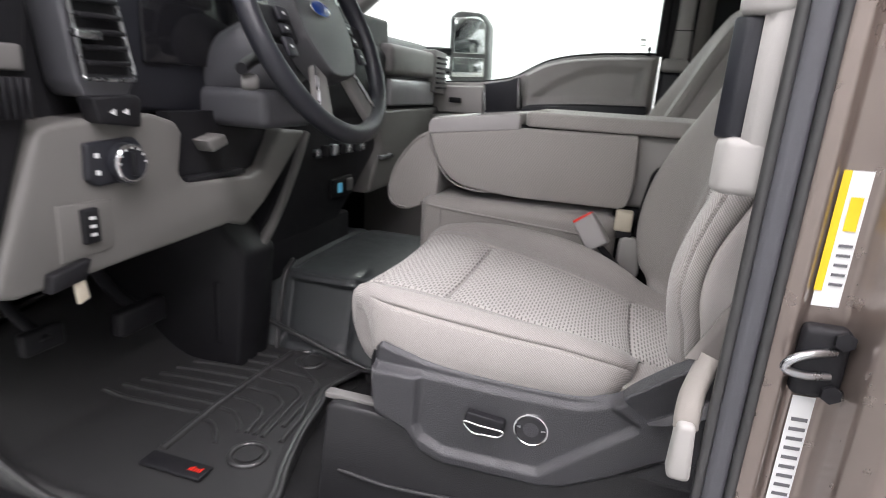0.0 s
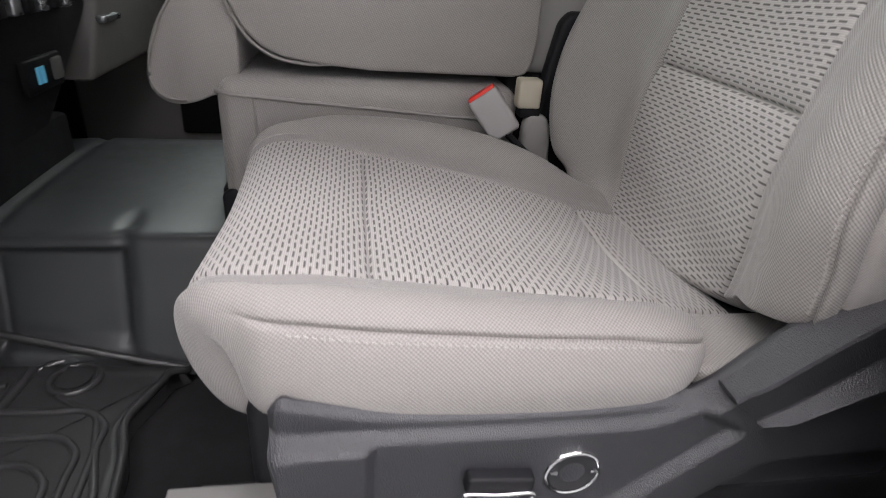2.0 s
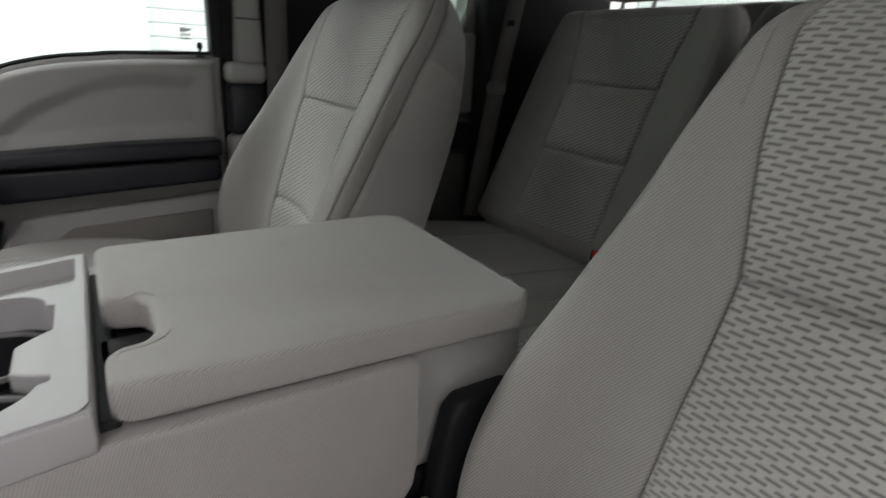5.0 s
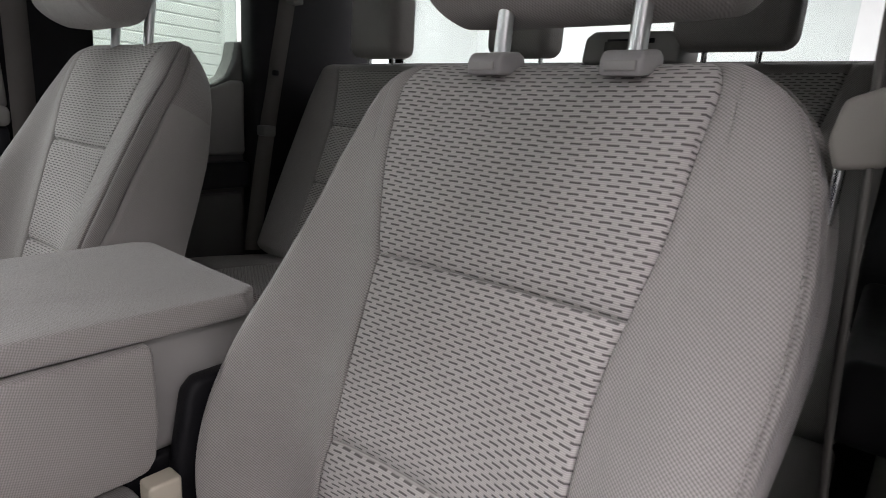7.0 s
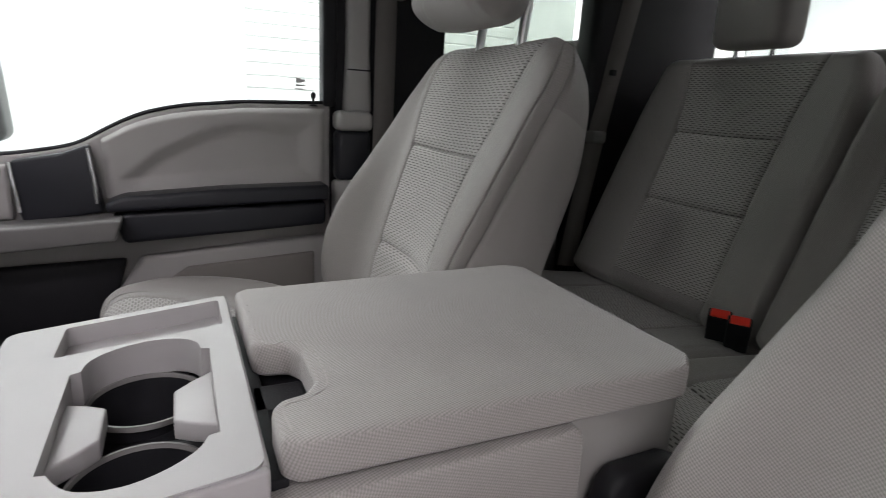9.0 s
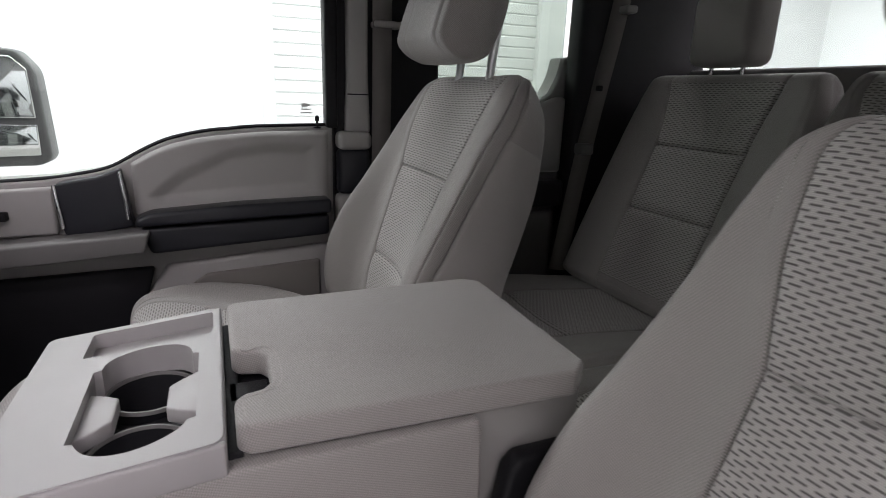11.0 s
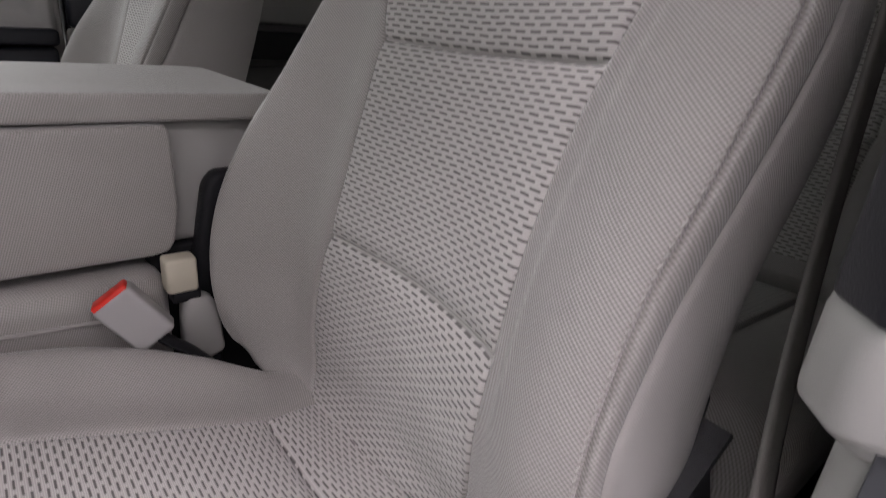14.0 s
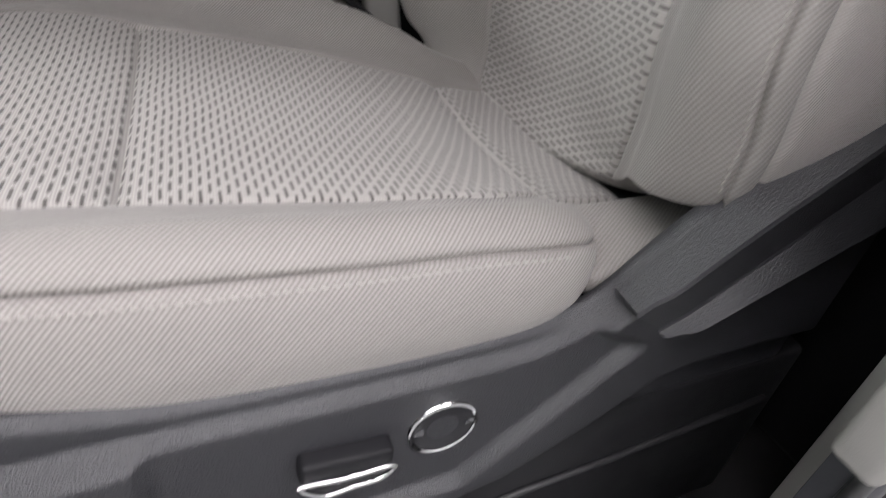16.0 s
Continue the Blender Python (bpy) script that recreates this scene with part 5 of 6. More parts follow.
part("lid_latch", rbox(-0.10, -0.058, 0.055, 0.098, 0.525, 0.545, 0.004), BLACK, con, "black latch in the notch")
part("hinge_gap", rbox(-0.18, 0.098, 0.086, 0.099, 0.512, 0.545, 0.002), BLACK, con)

# cup holder tray: walls, a deck with openings, two cups, a coin slot
zt = 0.560


def deck(outer, holes, z1, z0):
    """A flat plate with holes, cut by filling between outlines."""
    bm = bmesh.new()
    edges = []
    for loop in [outer] + holes:
        vs = [bm.verts.new((x, y, z1)) for x, y in loop]
        edges += [bm.edges.new((vs[k], vs[(k + 1) % len(vs)])) for k in range(len(vs))]
    bmesh.ops.triangle_fill(bm, edges=edges, use_beauty=True, use_dissolve=False)
    bmesh.ops.recalc_face_normals(bm, faces=bm.faces)
    for f in bm.faces:
        if f.normal.z < 0:
            f.normal_flip()
    ret = bmesh.ops.extrude_face_region(bm, geom=bm.faces[:])
    for v in [g for g in ret["geom"] if isinstance(g, bmesh.types.BMVert)]:
        v.co.z = z0
    bmesh.ops.recalc_face_normals(bm, faces=bm.faces)
    return smooth(bm, 30)


def roundrect(x0, x1, y0, y1, r, n=5):
    out = []
    for cx, cy, a0 in ((x1 - r, y1 - r, 0), (x0 + r, y1 - r, 90), (x0 + r, y0 + r, 180), (x1 - r, y0 + r, 270)):
        out += [(cx + r * math.cos(radians(a0 + 90 * k / n)), cy + r * math.sin(radians(a0 + 90 * k / n))) for k in range(n + 1)]
    return out


CUPS = ((-0.020, 0.170, 0.040), (-0.130, 0.170, 0.040))
arc_far = spline([(-0.010, 0.214), (0.004, 0.211), (0.014, 0.203), (0.021, 0.189), (0.0235, 0.172), (0.020, 0.154), (0.012, 0.140), (-0.001, 0.131), (-0.015, 0.128)], 4)
arc_near = spline([(-0.147, 0.129), (-0.158, 0.135), (-0.168, 0.149), (-0.1735, 0.167), (-0.172, 0.184), (-0.165, 0.199), (-0.155, 0.208), (-0.142, 0.215)], 4)
hole = [(-0.012, 0.221)] + [tuple(p) for p in arc_far] + [(-0.018, 0.122), (-0.146, 0.122)] + [tuple(p) for p in arc_near] + [(-0.140, 0.221)]
slot = roundrect(0.028, 0.093, 0.108, 0.238, 0.004)
SHEAR = Matrix(((1, 0, 0, 0), (0, 1, 0, 0), (0, -0.11, 1, 0.017), (0, 0, 0, 1)))


def sheared(bm):
    bmesh.ops.transform(bm, matrix=SHEAR, verts=bm.verts)
    return bm


tray = part("tray_deck", sheared(deck(roundrect(-0.194, 0.104, 0.101, 0.284, 0.010), [hole, slot], zt + 0.001, zt - 0.030)), PALE, con, "pale grey plastic cup holder tray")
wall = [(0.099, 0.529), (0.289, 0.529), (0.290, 0.548), (0.283, 0.5595), (0.099, 0.5595)]
part("tray_wall", sheared(prism(wall, "x", -0.1975, -0.190, 0.0025, 3)), PALE, con)
part("tray_wall", sheared(prism(wall, "x", 0.100, 0.1075, 0.0025, 3)), PALE, con)
part("tray_front", sheared(prism([(0.276, 0.525), (0.2885, 0.525), (0.2895, 0.548), (0.283, 0.5592), (0.276, 0.5592)], "x", -0.191, 0.101, 0.002)), PALE, con)
part("tray_rear", sheared(rbox(-0.191, 0.101, 0.0985, 0.106, 0.512, 0.5592, 0.0025)), PALE, con)
part("slot_liner", sheared(deck(roundrect(0.025, 0.096, 0.104, 0.242, 0.006), [], 0.543, 0.536)), PALE, con, "pale grey coin slot floor")
for (px, py, pr), k in zip(CUPS, (0, 1)):
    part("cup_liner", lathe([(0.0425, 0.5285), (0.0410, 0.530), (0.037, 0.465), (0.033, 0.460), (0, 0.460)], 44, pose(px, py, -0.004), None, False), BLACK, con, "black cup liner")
for sy in (1, -1):
    gy = [(-0.036, 0.050), (-0.118, 0.050), (-0.108, 0.034), (-0.098, 0.022), (-0.056, 0.022), (-0.046, 0.034)]
    part("cup_gripper", sheared(prism([(x, 0.1715 + sy * y) for x, y in gy], "z", 0.534, 0.5495, 0.002, 3)), PALE, con, "pale grey cup gripper")
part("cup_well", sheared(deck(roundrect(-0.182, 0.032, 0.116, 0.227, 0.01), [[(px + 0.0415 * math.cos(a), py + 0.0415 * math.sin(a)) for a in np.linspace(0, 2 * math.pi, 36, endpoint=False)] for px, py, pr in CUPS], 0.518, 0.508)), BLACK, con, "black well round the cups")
for px, py, pr in CUPS:
    part("cup_rim", lathe([(0.0405, 0.5265), (0.0412, 0.530), (0.0432, 0.530), (0.0440, 0.526)], 44, pose(px, py, -0.0005), None, False), DARKGREY, con, "grey cup rim")
part("screw", lathe([(0.004, 0), (0.004, 0.004), (0, 0.005)], 10, pose(-0.158, 0.142, 0.530)), SATIN, con)

# ---- rear bench ----
def rear_unit(xc, hw, label, hx, hw_head, hz, head=True):
    ob = thing("rear_seat", label, "rear seat", "rear seat units", (xc, -0.9, -0.03))
    sp = [(-0.80, 0.36), (-0.84, 0.46), (-0.885, 0.57), (-0.95, 0.73), (-0.99, 0.85), (-1.005, 0.915)]
    W = [(0, hw), (0.4, hw), (0.52, hw - 0.012), (0.58, hw - 0.03)]
    i0 = min(0.135, hw * 0.6)
    d = padded(sp, xc, W, W, [(0, i0), (0.42, i0), (0.58, i0 + 0.028)], [(0, 0), (0.6, 0)], [(0, 0.03), (0.4, 0.02), (0.58, 0.004)], [(0, 0.12), (0.58, 0.11)], (0.235, 0.405), (0.03, 0.03), n=50, groove=0.0045)
    padded_parts(ob, "backrest", d, (0.05, 0.235, 0.405, 0.565), CLOTH, INSERT, "grey ribbed cloth bolster", "dash-woven grey cloth")
    cw = [(0, hw), (0.45, hw)]
    sp2 = [(-0.40, 0.372), (-0.46, 0.378), (-0.6, 0.372), (-0.75, 0.36), (-0.87, 0.35)]
    d = padded(sp2, xc, cw, cw, [(0, i0), (0.5, i0)], [(0, 0), (0.5, 0)], [(0, 0.0), (0.2, 0.008), (0.5, 0.0)], [(0, 0.13), (0.5, 0.1)], (0.15,), (0.06, 0.02), n=30, up=True)
    padded_parts(ob, "cushion", d, (0.02, 0.15, 0.44), CLOTH, INSERT)
    part("base", rbox(xc - hw + 0.02, xc + hw - 0.02, -0.95, -0.46, -0.03, 0.27, 0.01), BLACK, ob)
    if head:
        tall = 0.16 if hw_head > 0.085 else 0.10
        cloth("headrest", rbox(hx - hw_head, hx + hw_head, -1.075, -0.985, hz - 0.004, hz + tall, 0.026, 5), CLOTH, ob, "boxy grey cloth headrest")
        for dx in (-0.045, 0.045):
            part("post", tube([(hx + dx, -1.03, 0.90), (hx + dx, -1.03, 0.92), (hx + dx, -1.03, hz + 0.02)], 0.005, 10), CHROME, ob, "chromed headrest post")
    return ob


rear_unit(0.395, 0.262, "grey cloth outer rear seat with low headrest by the door", 0.415, 0.090, 0.925)
rear_unit(-0.045, 0.170, "grey cloth middle rear seat with small headrest", -0.035, 0.080, 0.922)
rear_unit(-0.485, 0.262, "grey cloth rear seat behind the driver", -0.465, 0.100, 0.93)
box = thing("belt_retractor", "grey plastic belt retractor housing on top of the rear seat", "belt housing")
part("housing", prism([(-0.385, 0.90), (-0.385, 0.945), (-0.37, 0.958), (-0.22, 0.962), (-0.20, 0.95), (-0.195, 0.90)], "y", -1.12, -0.99, 0.008, 3), GREY, box)
part("slit", rbox(-0.34, -0.25, -0.992, -0.985, 0.937, 0.945, 0), BLACK, box)
part("webbing", strap([(-0.27, -0.982, 0.94), (-0.27, -0.975, 0.90), (-0.272, -0.945, 0.80)], 0.045, (1, 0, 0)), WEB, box)
for k, (bx, by) in enumerate(((0.167, -0.748), (0.129, -0.752))):
    rb = thing("belt_buckle", "black rear belt buckle with red button on the rear seat", "belt buckle", "belt buckles")
    mk = pose(bx, by, 0.412, -35, 0, 35)
    part("body", rbox(-0.02, 0.02, -0.012, 0.012, -0.062, 0.018, 0.004, 3, None, mk), BLACK, rb)
    part("release_button", rbox(-0.016, 0.016, -0.009, 0.009, 0.014, 0.021, 0.002, 2, None, mk), RED, rb, "red release button")
rbelt = thing("seat_belt", "taupe rear seat belt on the corner post", "seat belt", "seat belts")
part("webbing", strap([(0.70, -0.95, 1.22), (0.705, -0.93, 1.05), (0.71, -0.885, 0.80), (0.70, -0.84, 0.58), (0.69, -0.80, 0.36)], 0.045, (0.55, 0.83, 0)), WEB, rbelt)
part("stop_button", rbox(0.69, 0.705, -0.895, -0.88, 0.86, 0.875, 0.003), BLACK, rbelt)
part("tongue", rbox(0.675, 0.715, -0.875, -0.835, 0.69, 0.72, 0.006), DARKGREY, rbelt)
part("guide_loop", rbox(0.67, 0.73, -0.965, -0.93, 1.06, 1.08, 0.006), DARKGREY, rbelt)

# ---- floor: tunnel, liner mats, pedals ----
tun = thing("tunnel_mat", "moulded black rubber mat over the floor tunnel", "floor mat")
prof = [(-0.30, -0.02), (-0.285, 0.02), (-0.258, 0.12), (-0.245, 0.165), (-0.215, 0.182), (0.0, 0.187), (0.16, 0.182), (0.20, 0.16), (0.225, 0.02), (0.24, -0.02)]
ring = [np.array(p) for p in spline(prof, 10)]
grid = []
for y in np.linspace(0.27, 1.0, 150):
    row = []
    for x, z in ring:
        bulge = 0.012 * step(0.60, 0.66, y)
        groove = 0.006 * math.exp(-((y - 0.60) / 0.010) ** 2) + 0.005 * math.exp(-((y - 0.43) / 0.012) ** 2) * (1 if x < -0.2 else 0)
        rise = 0.03 * step(0.65, 0.95, y)
        groove += 0.016 * step(0.425, 0.440, y) * (1 - step(0.592, 0.606, y)) * step(0.015, 0.03, z) * (1 - step(0.148, 0.164, z)) * (x < -0.2)
        row.append((x - bulge + (groove if x < -0.2 else 0), y, z + rise * (z > 0.1) - (groove if x > -0.23 else 0)))
    grid.append(row)
part("mat", sheet(grid, flip=True), plastic("tunnel_rubber", (0.048, 0.052, 0.055), 0.36, 0.12, 900, 0.04, spec=0.6), tun)
part("edge_bead", tube([(-0.215, 0.605, 0.196), (-0.255, 0.605, 0.16), (-0.285, 0.605, 0.05), (-0.30, 0.60, 0.0)], 0.006, 8, 6), RUBBER, tun)

mat = thing("floor_mat", "moulded black rubber floor liner with chevron ribs, scuffed", "floor mat")
outer = [(-0.302, 0.40), (-0.33, 0.375), (-0.41, 0.40), (-0.47, 0.385), (-0.56, 0.37), (-0.65, 0.345), (-0.735, 0.315), (-0.805, 0.335), (-0.832, 0.48), (-0.835, 0.66), (-0.80, 0.86), (-0.72, 0.94), (-0.325, 0.94)]
cx, cy = -0.53, 0.60
grid = []
loop = spline(outer, 6, True)
for f in np.linspace(0.0, 1.0, 26):
    row = []
    for p in loop:
        x, y = cx + (p[0] - cx) * f, cy + (p[1] - cy) * f
        z = 0.0 + 0.16 * step(0.74, 1.0, y) + 0.012 * math.exp(-((f - 0.975) / 0.02) ** 2)
        row.append((x, y, z - (0.03 if f > 0.995 else 0)))
    grid.append(row)
part("liner", sheet(grid, close=True, flip=False), RUBBER, mat)
part("rim", tube([(p[0], p[1], 0.006 + 0.16 * step(0.74, 1.0, p[1])) for p in outer], 0.0055, 8, 6, True), RUBBER, mat, "raised rubber rim")


def rib(pts, r=0.0045, name="rib"):
    part(name, tube([(x, y, 0.001 + 0.16 * step(0.74, 1.0, y)) for x, y in pts], r * 1.25, 8, 3), RUBBER, mat)


def rib_line(pts, r=0.004):
    out = []
    for a, b in zip(pts, pts[1:]):
        n = max(1, int(math.dist(a, b) / 0.03))
        out += [(a[0] + (b[0] - a[0]) * k / n, a[1] + (b[1] - a[1]) * k / n) for k in range(n)]
    rib(out + [pts[-1]], r)


rib_line([(-0.305, 0.555), (-0.45, 0.565), (-0.55, 0.566), (-0.69, 0.56)], 0.006)
rib_line([(-0.305, 0.548), (-0.285, 0.52), (-0.283, 0.47)], 0.005)
for k, xr in enumerate((-0.335, -0.37, -0.405, -0.44, -0.475, -0.51, -0.545, -0.58)):
    rib_line([(xr, 0.572), (xr - 0.012, 0.66 + 0.012 * k), (xr - 0.02, 0.70 + 0.012 * k)], 0.004)
for k in range(6):
    xs, yb = -0.385 - 0.042 * k, 0.425 + 0.016 * k
    end = -0.60 if k else -0.56
    rib_line([(xs, 0.555), (xs - 0.004, yb + 0.03), (xs - 0.03, yb), (min(xs - 0.05, end), yb - 0.012)], 0.0038)
rib_line([(-0.36, 0.50), (-0.40, 0.44), (-0.52, 0.40), (-0.60, 0.392)], 0.0038)
for rx, ry in ((-0.649, 0.421), (-0.327, 0.493)):
    ringp = [(rx + 0.030 * math.cos(a), ry + 0.030 * math.sin(a), 0.002) for a in np.linspace(0, 2 * math.pi, 12, endpoint=False)]
    part("anchor_ring", tube(ringp, 0.005, 8, 4, True), RUBBER, mat)
    part("anchor_cap", lathe([(0.021, 0), (0.021, 0.004), (0, 0.005)], 24, pose(rx, ry, 0.001)), RUBBER, mat)
part("badge", rbox(-0.735, -0.70, 0.448, 0.565, 0.002, 0.008, 0.003), BLACK, mat, "glossy black badge bar")
for y0, y1, s in ((0.457, 0.460, 1), (0.462, 0.4645, 0.7), (0.467, 0.4695, 0.7), (0.472, 0.475, 1), (0.477, 0.4795, 0.7)):
    part("badge_mark", rbox(-0.722, -0.722 + 0.010 * s, y0, y1, 0.0082, 0.009, 0), RED, mat, "red mark bar")

ped = thing("brake_pedal", "black rubber brake pedal under the dashboard", "pedal", "pedals")
part("pad", rbox(-0.60, -0.49, 0.70, 0.73, 0.13, 0.18, 0.008, 3, None, pose(0, 0.02, 0)), BLACK, ped)
part("arm", tube([(-0.545, 0.73, 0.16), (-0.545, 0.84, 0.24), (-0.545, 0.95, 0.50)], 0.012, 8), BLACK, ped)
ped2 = thing("parking_brake", "black parking brake pedal beside the door", "pedal", "pedals")
part("pad", rbox(-0.76, -0.69, 0.74, 0.76, 0.16, 0.20, 0.006), BLACK, ped2)
part("arm", tube([(-0.725, 0.74, 0.18), (-0.725, 0.84, 0.25), (-0.725, 0.95, 0.50)], 0.010, 8), BLACK, ped2)
ped3 = thing("accelerator_pedal", "black accelerator pedal under the dashboard", "pedal", "pedals")
part("pad", rbox(-0.41, -0.36, 0.66, 0.68, 0.05, 0.19, 0.006, 3), BLACK, ped3)
part("arm", tube([(-0.385, 0.68, 0.15), (-0.385, 0.80, 0.28), (-0.385, 0.95, 0.50)], 0.010, 8), BLACK, ped3)
structure("side_kick_panel", rbox(-0.86, -0.82, 0.86, 1.15, -0.05, 0.55, 0.01), BLACK, "black kick panel beside the pedals", "panel")

# ---- dashboard ----
dash = thing("dashboard", "grey and black dashboard with vents, light switch and centre stack", "dashboard", "", (-0.04, 0.9, 0.5))
part("body", prism([(0.66, 0.42), (0.61, 0.55), (0.60, 0.70), (0.66, 0.765), (0.90, 0.79), (1.16, 0.74), (1.16, 0.42)], "x", -0.86, 0.78, 0.015, 3), BLACK, dash, "black soft dashboard body")
knee = [(-0.906, 0.362), (-0.881, 0.353), (-0.774, 0.356), (-0.60, 0.362), (-0.50, 0.366), (-0.457, 0.352), (-0.40, 0.385), (-0.337, 0.434), (-0.28, 0.482), (-0.245, 0.515), (-0.332, 0.522), (-0.372, 0.488), (-0.400, 0.452), (-0.434, 0.443), (-0.598, 0.452), (-0.612, 0.470), (-0.600, 0.530), (-0.612, 0.548), (-0.655, 0.561), (-0.72, 0.560), (-0.813, 0.552), (-0.830, 0.545)]
part("knee_panel", prism(knee, "y", 0.55, 0.66, 0.008, 3), KNEE, dash, "grey lower dashboard panel")
part("column_opening", prism([(-0.60, 0.455), (-0.434, 0.447), (-0.40, 0.457), (-0.365, 0.50), (-0.33, 0.56), (-0.60, 0.56)], "y", 0.575, 0.60, 0), BLACK, dash)
part("opening_shelf", rbox(-0.590, -0.445, 0.556, 0.60, 0.448, 0.458, 0.003), BLACK, dash)
part("release_handle", prism([(-0.555, 0.515), (-0.51, 0.525), (-0.50, 0.507), (-0.54, 0.495)], "y", 0.545, 0.58, 0.004), DARKGREY, dash, "grey brake release handle")
plate = part("switch_plate", prism([(-0.775, 0.528), (-0.70, 0.532), (-0.688, 0.52), (-0.690, 0.482), (-0.705, 0.473), (-0.765, 0.471), (-0.778, 0.482)], "y", 0.541, 0.56, 0.005, 3), SOFT_BLACK, dash, "black headlight switch plate")
mk = pose(-0.722, 0.541, 0.499, 90, 0, 0)
kn = part("light_knob", lathe([(0.027, 0), (0.0265, 0.012), (0.022, 0.016), (0.018, 0.014), (0, 0.013)], 32, mk), SOFT_BLACK, plate, "round black headlight knob")
part("chrome_ring", lathe([(0.0262, 0.011), (0.0262, 0.0145), (0.0240, 0.0165), (0.0222, 0.0165)], 32, mk, None, False), CHROME, plate, "chrome knob ring")
part("knob_grip", rbox(-0.725, -0.719, 0.520, 0.530, 0.483, 0.515, 0.002), BLACK, plate)
for z in (0.512, 0.490):
    part("icon", rbox(-0.766, -0.760, 0.5395, 0.5415, z - 0.003, z + 0.003, 0), LABEL, plate)
for a in range(-3, 4):
    part("icon", rbox(-0.722 + 0.021 * math.sin(a * 0.5) - 0.0015, -0.722 + 0.021 * math.sin(a * 0.5) + 0.0015, 0.5245, 0.5255, 0.499 + 0.021 * math.cos(a * 0.5) - 0.0015, 0.499 + 0.021 * math.cos(a * 0.5) + 0.0015, 0), LABEL, plate)
part("rocker_frame", prism([(-0.82, 0.455), (-0.742, 0.452), (-0.744, 0.395), (-0.75, 0.385), (-0.822, 0.382)], "y", 0.547, 0.552, 0.0015), KNEE, dash)
rk = part("rocker_switch", rbox(-0.792, -0.768, 0.540, 0.55, 0.400, 0.446, 0.003), BLACK, dash, "black rocker switch")
for z in (0.412, 0.423, 0.434):
    part("icon", rbox(-0.784, -0.776, 0.5388, 0.5402, z - 0.002, z + 0.002, 0), LABEL, rk)
part("hood_latch", prism([(-0.845, 0.375), (-0.79, 0.383), (-0.80, 0.358), (-0.85, 0.352)], "y", 0.535, 0.552, 0.003), BLACK, dash, "black bonnet release")
part("latch_tag", prism([(-0.815, 0.36), (-0.80, 0.36), (-0.795, 0.33), (-0.812, 0.325)], "y", 0.54, 0.546, 0.002), BEIGE, dash)
# outer vent pod, slats and dimmer box
vp = part("vent_pod", prism([(-0.800, 0.80), (-0.775, 0.60), (-0.765, 0.583), (-0.700, 0.583), (-0.690, 0.60), (-0.69, 0.63), (-0.735, 0.80)], "y", 0.545, 0.60, 0.005, 3), DASHGREY, dash, "dark grey air vent surround")
part("vent_cavity", prism([(-0.790, 0.80), (-0.765, 0.612), (-0.702, 0.612), (-0.70, 0.63), (-0.74, 0.80)], "y", 0.540, 0.5455, 0.001), BLACK, dash)
for k in range(8):
    z = 0.622 + 0.018 * k
    t = (z - 0.61) / 0.19
    part("vent_slat", prism([(-0.767 - 0.025 * t, z), (-0.703 - 0.035 * t, z + 0.001), (-0.703 - 0.035 * t, z + 0.007), (-0.767 - 0.025 * t, z + 0.006)], "y", 0.528, 0.541, 0.0015), BLACK, vp)
part("vent_trim", tube([(-0.795, 0.536, 0.80), (-0.7725, 0.536, 0.625), (-0.7705, 0.536, 0.609), (-0.767, 0.536, 0.606), (-0.702, 0.536, 0.606), (-0.698, 0.536, 0.610), (-0.699, 0.536, 0.630), (-0.74, 0.536, 0.80)], 0.0025, 6, 4), SATIN, vp, "satin metal vent trim")
part("vent_tab", rbox(-0.79, -0.755, 0.518, 0.53, 0.652, 0.662, 0.002), SATIN, vp, "metal vent tab")
bx = part("dimmer_box", prism([(-0.768, 0.585), (-0.70, 0.588), (-0.692, 0.58), (-0.697, 0.545), (-0.760, 0.552)], "y", 0.530, 0.56, 0.004, 3), BLACK, dash, "black dimmer switch box")
for x in (-0.742, -0.722):
    part("icon", prism([(x - 0.005, 0.566), (x + 0.004, 0.570), (x + 0.004, 0.562)], "y", 0.5285, 0.5302, 0), LABEL, bx)
part("end_cap", prism([(0.57, 0.36), (0.56, 0.80), (1.12, 0.80), (1.12, 0.30), (0.66, 0.30)], "x", -0.925, -0.88, 0.006), BLACK, dash, "black dashboard end cap")
part("side_filler", prism([(-0.905, 0.37), (-0.835, 0.556), (-0.80, 0.80), (-0.92, 0.80), (-0.93, 0.37)], "y", 0.556, 0.60, 0.004), BLACK, dash)
for k in range(6):
    part("demist_slat", rbox(-0.885 + 0.009 * k, -0.880 + 0.009 * k, 0.540, 0.553, 0.56, 0.605, 0.001, 1, None, None), BLACK, dash)
part("demist_frame", rbox(-0.892, -0.835, 0.546, 0.553, 0.612, 0.64, 0.004), DARKGREY, dash)
# instrument hood and steering column
part("instrument_hood", prism([(-0.66, 0.56), (-0.24, 0.54), (-0.22, 0.80), (-0.70, 0.80)], "y", 0.60, 0.72, 0.01), SOFT_BLACK, dash, "black instrument binnacle")
part("instrument_lens", rbox(-0.62, -0.28, 0.592, 0.60, 0.63, 0.77, 0.004), plastic("gloss_black", (0.012, 0.012, 0.014), 0.08, 0), dash, "gloss black instrument lens")
axis = Matrix.Translation((-0.42, 0.42, 0.70)) @ Matrix.Rotation(radians(65), 4, "X")
part("column", lathe([(0.04, -0.05), (0.062, -0.07), (0.07, -0.12), (0.07, -0.26), (0.05, -0.30), (0, -0.30)], 28, axis), DASHGREY, dash, "dark grey steering column shroud")
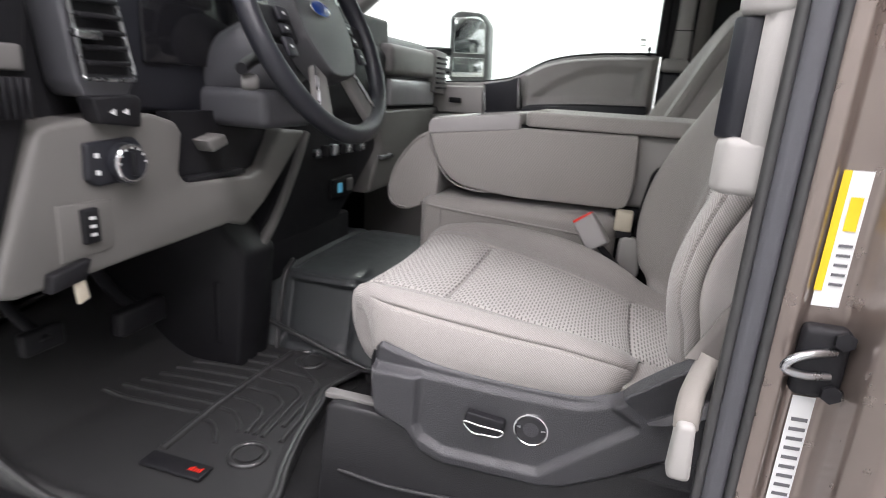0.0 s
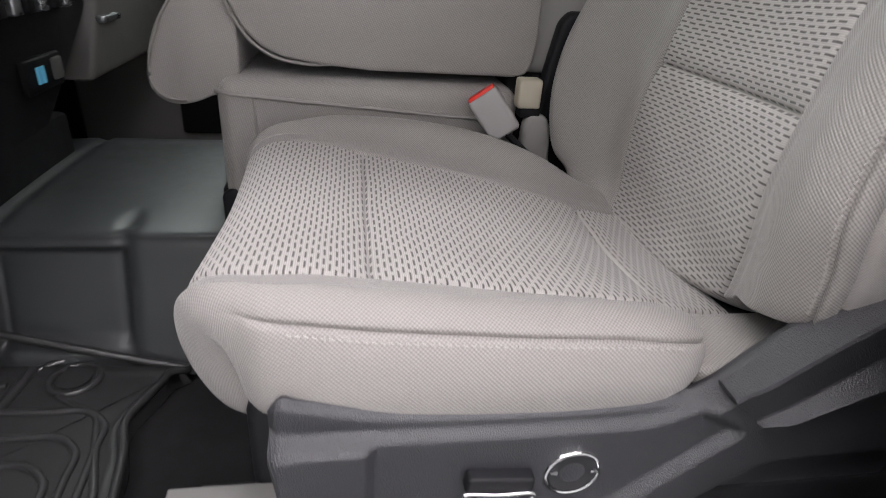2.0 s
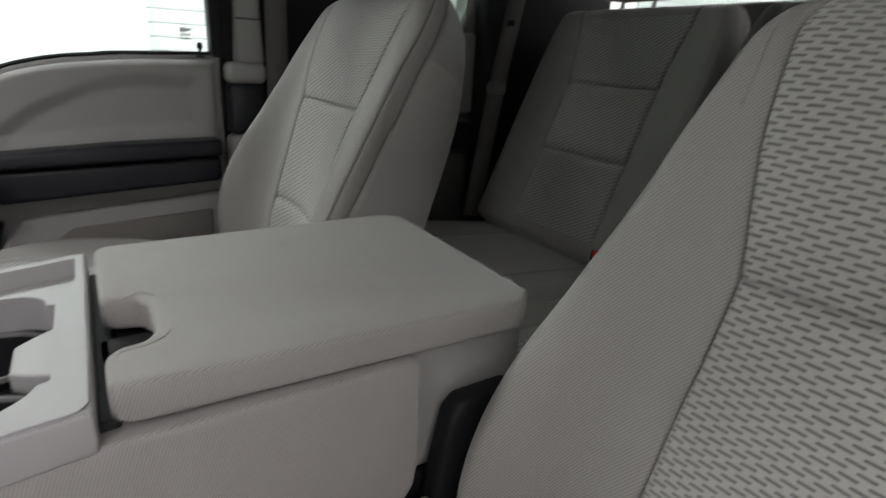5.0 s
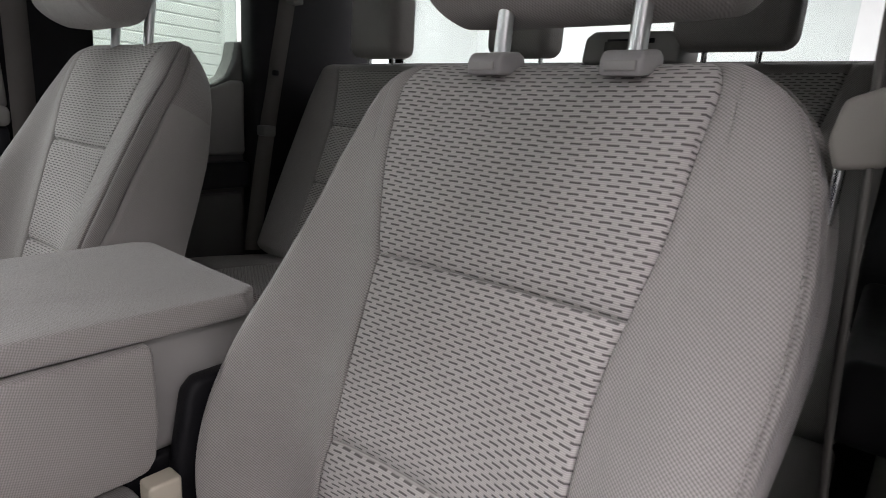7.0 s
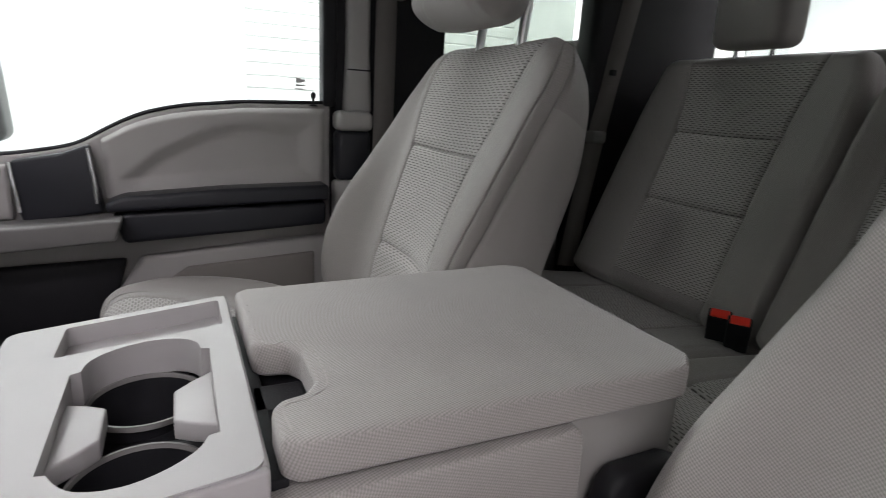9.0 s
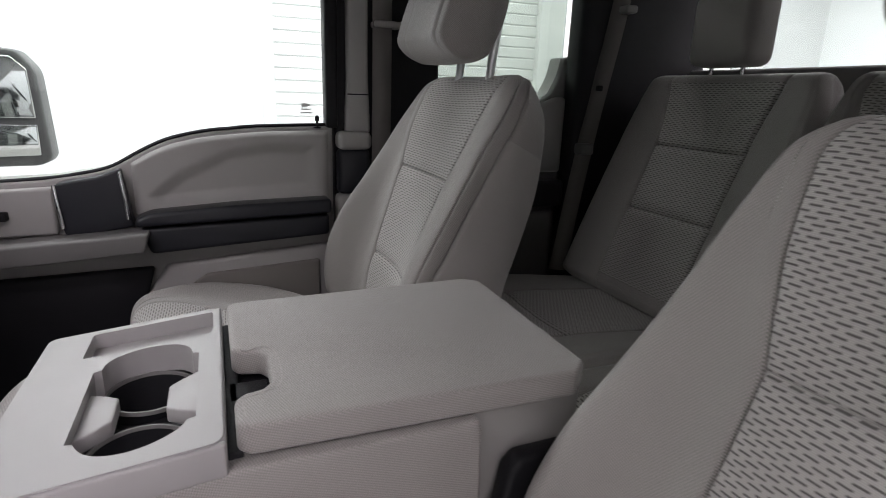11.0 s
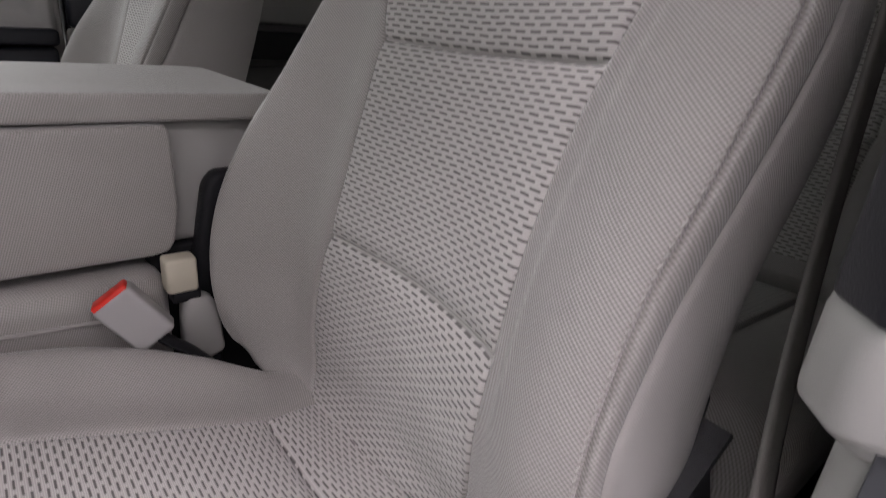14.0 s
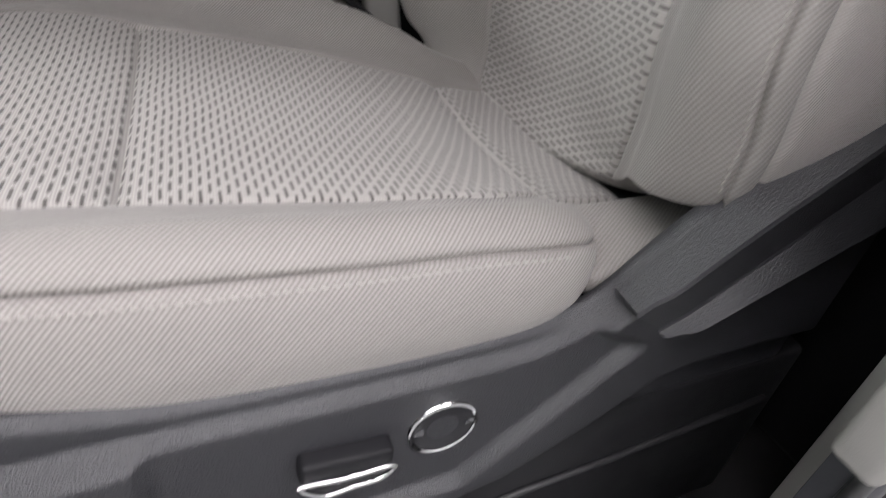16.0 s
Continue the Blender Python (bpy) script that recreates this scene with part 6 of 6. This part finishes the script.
part("column_lower", rbox(-0.50, -0.345, 0.47, 0.62, 0.535, 0.60, 0.018, 4), DASHGREY, dash)
part("stalk", tube([(-0.47, 0.47, 0.66), (-0.55, 0.455, 0.645), (-0.60, 0.44, 0.63)], 0.009, 10), BLACK, dash, "black indicator stalk")
part("stalk_knob", lathe([(0.010, 0), (0.012, 0.004), (0.012, 0.02), (0.008, 0.024), (0, 0.024)], 16, pose(-0.585, 0.452, 0.612, 90, 0, 40)), DARKGREY, dash)
# centre stack
stack = [(-0.24, 0.80), (0.34, 0.80), (0.36, 0.60), (0.30, 0.45), (0.12, 0.32), (0.03, 0.258), (-0.10, 0.25), (-0.34, 0.255), (-0.26, 0.36), (-0.19, 0.46)]
part("console_front", prism(stack, "y", 0.62, 0.80, 0.010, 3), BLACK, dash, "black centre stack")
part("stack_edge", tube([(-0.14, 0.617, 0.50), (-0.19, 0.617, 0.42), (-0.27, 0.617, 0.32), (-0.335, 0.617, 0.26)], 0.012, 8, 6), DARKGREY, dash, "grey stack edge")
kr = part("key_row", rbox(-0.10, 0.16, 0.605, 0.625, 0.435, 0.455, 0.004), SATIN, dash, "satin row of switches")
for k in range(6):
    part("toggle", rbox(-0.085 + 0.04 * k, -0.062 + 0.04 * k, 0.590, 0.61, 0.438, 0.466, 0.004), SATIN if k % 2 else BLACK, kr)
ub = part("usb_panel", rbox(-0.02, 0.10, 0.612, 0.624, 0.318, 0.372, 0.004), BLACK, dash)
for x in (0.012, 0.026):
    part("usb_port", rbox(x, x + 0.009, 0.609, 0.613, 0.332, 0.358, 0.001), emit_mat("usb_blue", (0.12, 0.42, 0.62), 0.35), ub, "blue lit socket")
part("socket_cover", rbox(0.062, 0.092, 0.606, 0.614, 0.33, 0.365, 0.004), DARKGREY, ub)
part("stack_foot", prism([(0.62, 0.17), (0.62, 0.27), (0.95, 0.27), (0.95, 0.17)], "x", -0.30, 0.10, 0.01), BLACK, dash)
part("tunnel_side", prism([(0.63, -0.03), (0.60, 0.27), (0.70, 0.36), (1.0, 0.36), (1.0, -0.03)], "x", -0.40, -0.29, 0.012), BLACK, dash, "black tunnel side trim")
# passenger side of the dashboard
part("silver_panel", rbox(0.30, 0.70, 0.588, 0.625, 0.555, 0.635, 0.008), plastic("brushed_silver", (0.36, 0.36, 0.37), 0.35, 0.2, 300, metal=0.6), dash, "brushed silver dashboard panel")
part("top_pad", rbox(0.28, 0.74, 0.58, 0.70, 0.645, 0.735, 0.02, 4), DARKGREY, dash, "grey soft upper pad")
part("glove_box", prism([(0.22, 0.545), (0.79, 0.545), (0.79, 0.36), (0.70, 0.31), (0.17, 0.305), (0.26, 0.44)], "y", 0.595, 0.80, 0.012, 3), KNEE, dash, "grey glove compartment lid")
part("glove_latch", rbox(0.24, 0.33, 0.585, 0.60, 0.40, 0.412, 0.003), SATIN, dash)
sv = part("side_vent", prism([(0.66, 0.60), (0.79, 0.59), (0.79, 0.74), (0.66, 0.745)], "y", 0.575, 0.63, 0.006), DARKGREY, dash, "grey side vent surround")
for k in range(7):
    part("vent_slat", rbox(0.675, 0.775, 0.566, 0.576, 0.612 + 0.017 * k, 0.619 + 0.017 * k, 0.001, 1), BLACK, sv)

# ---- steering wheel ----
wheel = thing("steering_wheel", "black leather steering wheel with satin spokes and switches", "steering wheel", "", (-0.42, 0.42, 0.70))
def on_wheel(p):
    return tuple(axis @ Vector(p))
part("rim", tube([on_wheel((0.183 * math.cos(a), 0.183 * math.sin(a), 0)) for a in np.linspace(0, 2 * math.pi, 28, endpoint=False)], 0.0165, 14, 4, True), SOFT_BLACK, wheel, "black leather rim")
hub = [(-0.075, 0.045), (-0.05, 0.062), (0.05, 0.062), (0.075, 0.045), (0.078, -0.02), (0.055, -0.065), (0.03, -0.085), (-0.03, -0.085), (-0.055, -0.065), (-0.078, -0.02)]
part("airbag_cover", prism([tuple(p) for p in spline(hub, 3, True)], "z", -0.03, 0.018, 0.012, 4, None, axis), CHARCOAL, wheel, "dark grey airbag cover")
em = part("emblem", lathe([(0.024, 0), (0.024, 0.002), (0.022, 0.003), (0, 0.0032)], 32, axis @ pose(0, 0.028, 0.018) @ Matrix.Diagonal((1.25, 0.55, 1, 1))), BLUE, wheel, "small blue oval emblem")
part("emblem_rim", tube([on_wheel((0.030 * math.cos(a), 0.028 + 0.0132 * math.sin(a), 0.019)) for a in np.linspace(0, 2 * math.pi, 16, endpoint=False)], 0.0012, 6, 3, True), CHROME, em)
part("spoke", prism([(0.07, 0.03), (0.175, 0.025), (0.175, -0.02), (0.075, -0.03)], "z", -0.018, 0.0, 0.006, 3, None, axis), BLACK, wheel)
part("spoke", prism([(-0.07, 0.03), (-0.175, 0.025), (-0.175, -0.02), (-0.075, -0.03)], "z", -0.018, 0.0, 0.006, 3, None, axis), BLACK, wheel)
for s in (-1, 1):
    part("lower_spoke", prism([(s * 0.028, -0.07), (s * 0.058, -0.06), (s * 0.105, -0.15), (s * 0.070, -0.172)], "z", -0.014, 0.002, 0.005, 3, None, axis), DARKGREY, wheel, "satin grey lower spoke")
    part("spoke_trim", tube([on_wheel((s * 0.06, -0.062, 0.003)), on_wheel((s * 0.085, -0.11, 0.004)), on_wheel((s * 0.108, -0.15, 0.002))], 0.0025, 6, 4), SATIN, wheel)
    for k, (u, v, w, h) in enumerate(((0.105, 0.012, 0.03, 0.022), (0.112, -0.012, 0.022, 0.016), (0.118, -0.04, 0.026, 0.03))):
        pad = part("switch_pad", rbox(s * u - w / 2, s * u + w / 2, v - h / 2, v + h / 2, 0.0, 0.008, 0.003, 2, None, axis), SOFT_BLACK, wheel)
        part("icon", rbox(s * u - 0.003, s * u + 0.003, v - 0.002, v + 0.002, 0.008, 0.0086, 0, 1, None, axis), LABEL, pad)

for ob in (dash, wheel):
    ob.location += Vector((-0.008, -0.005, -0.013))
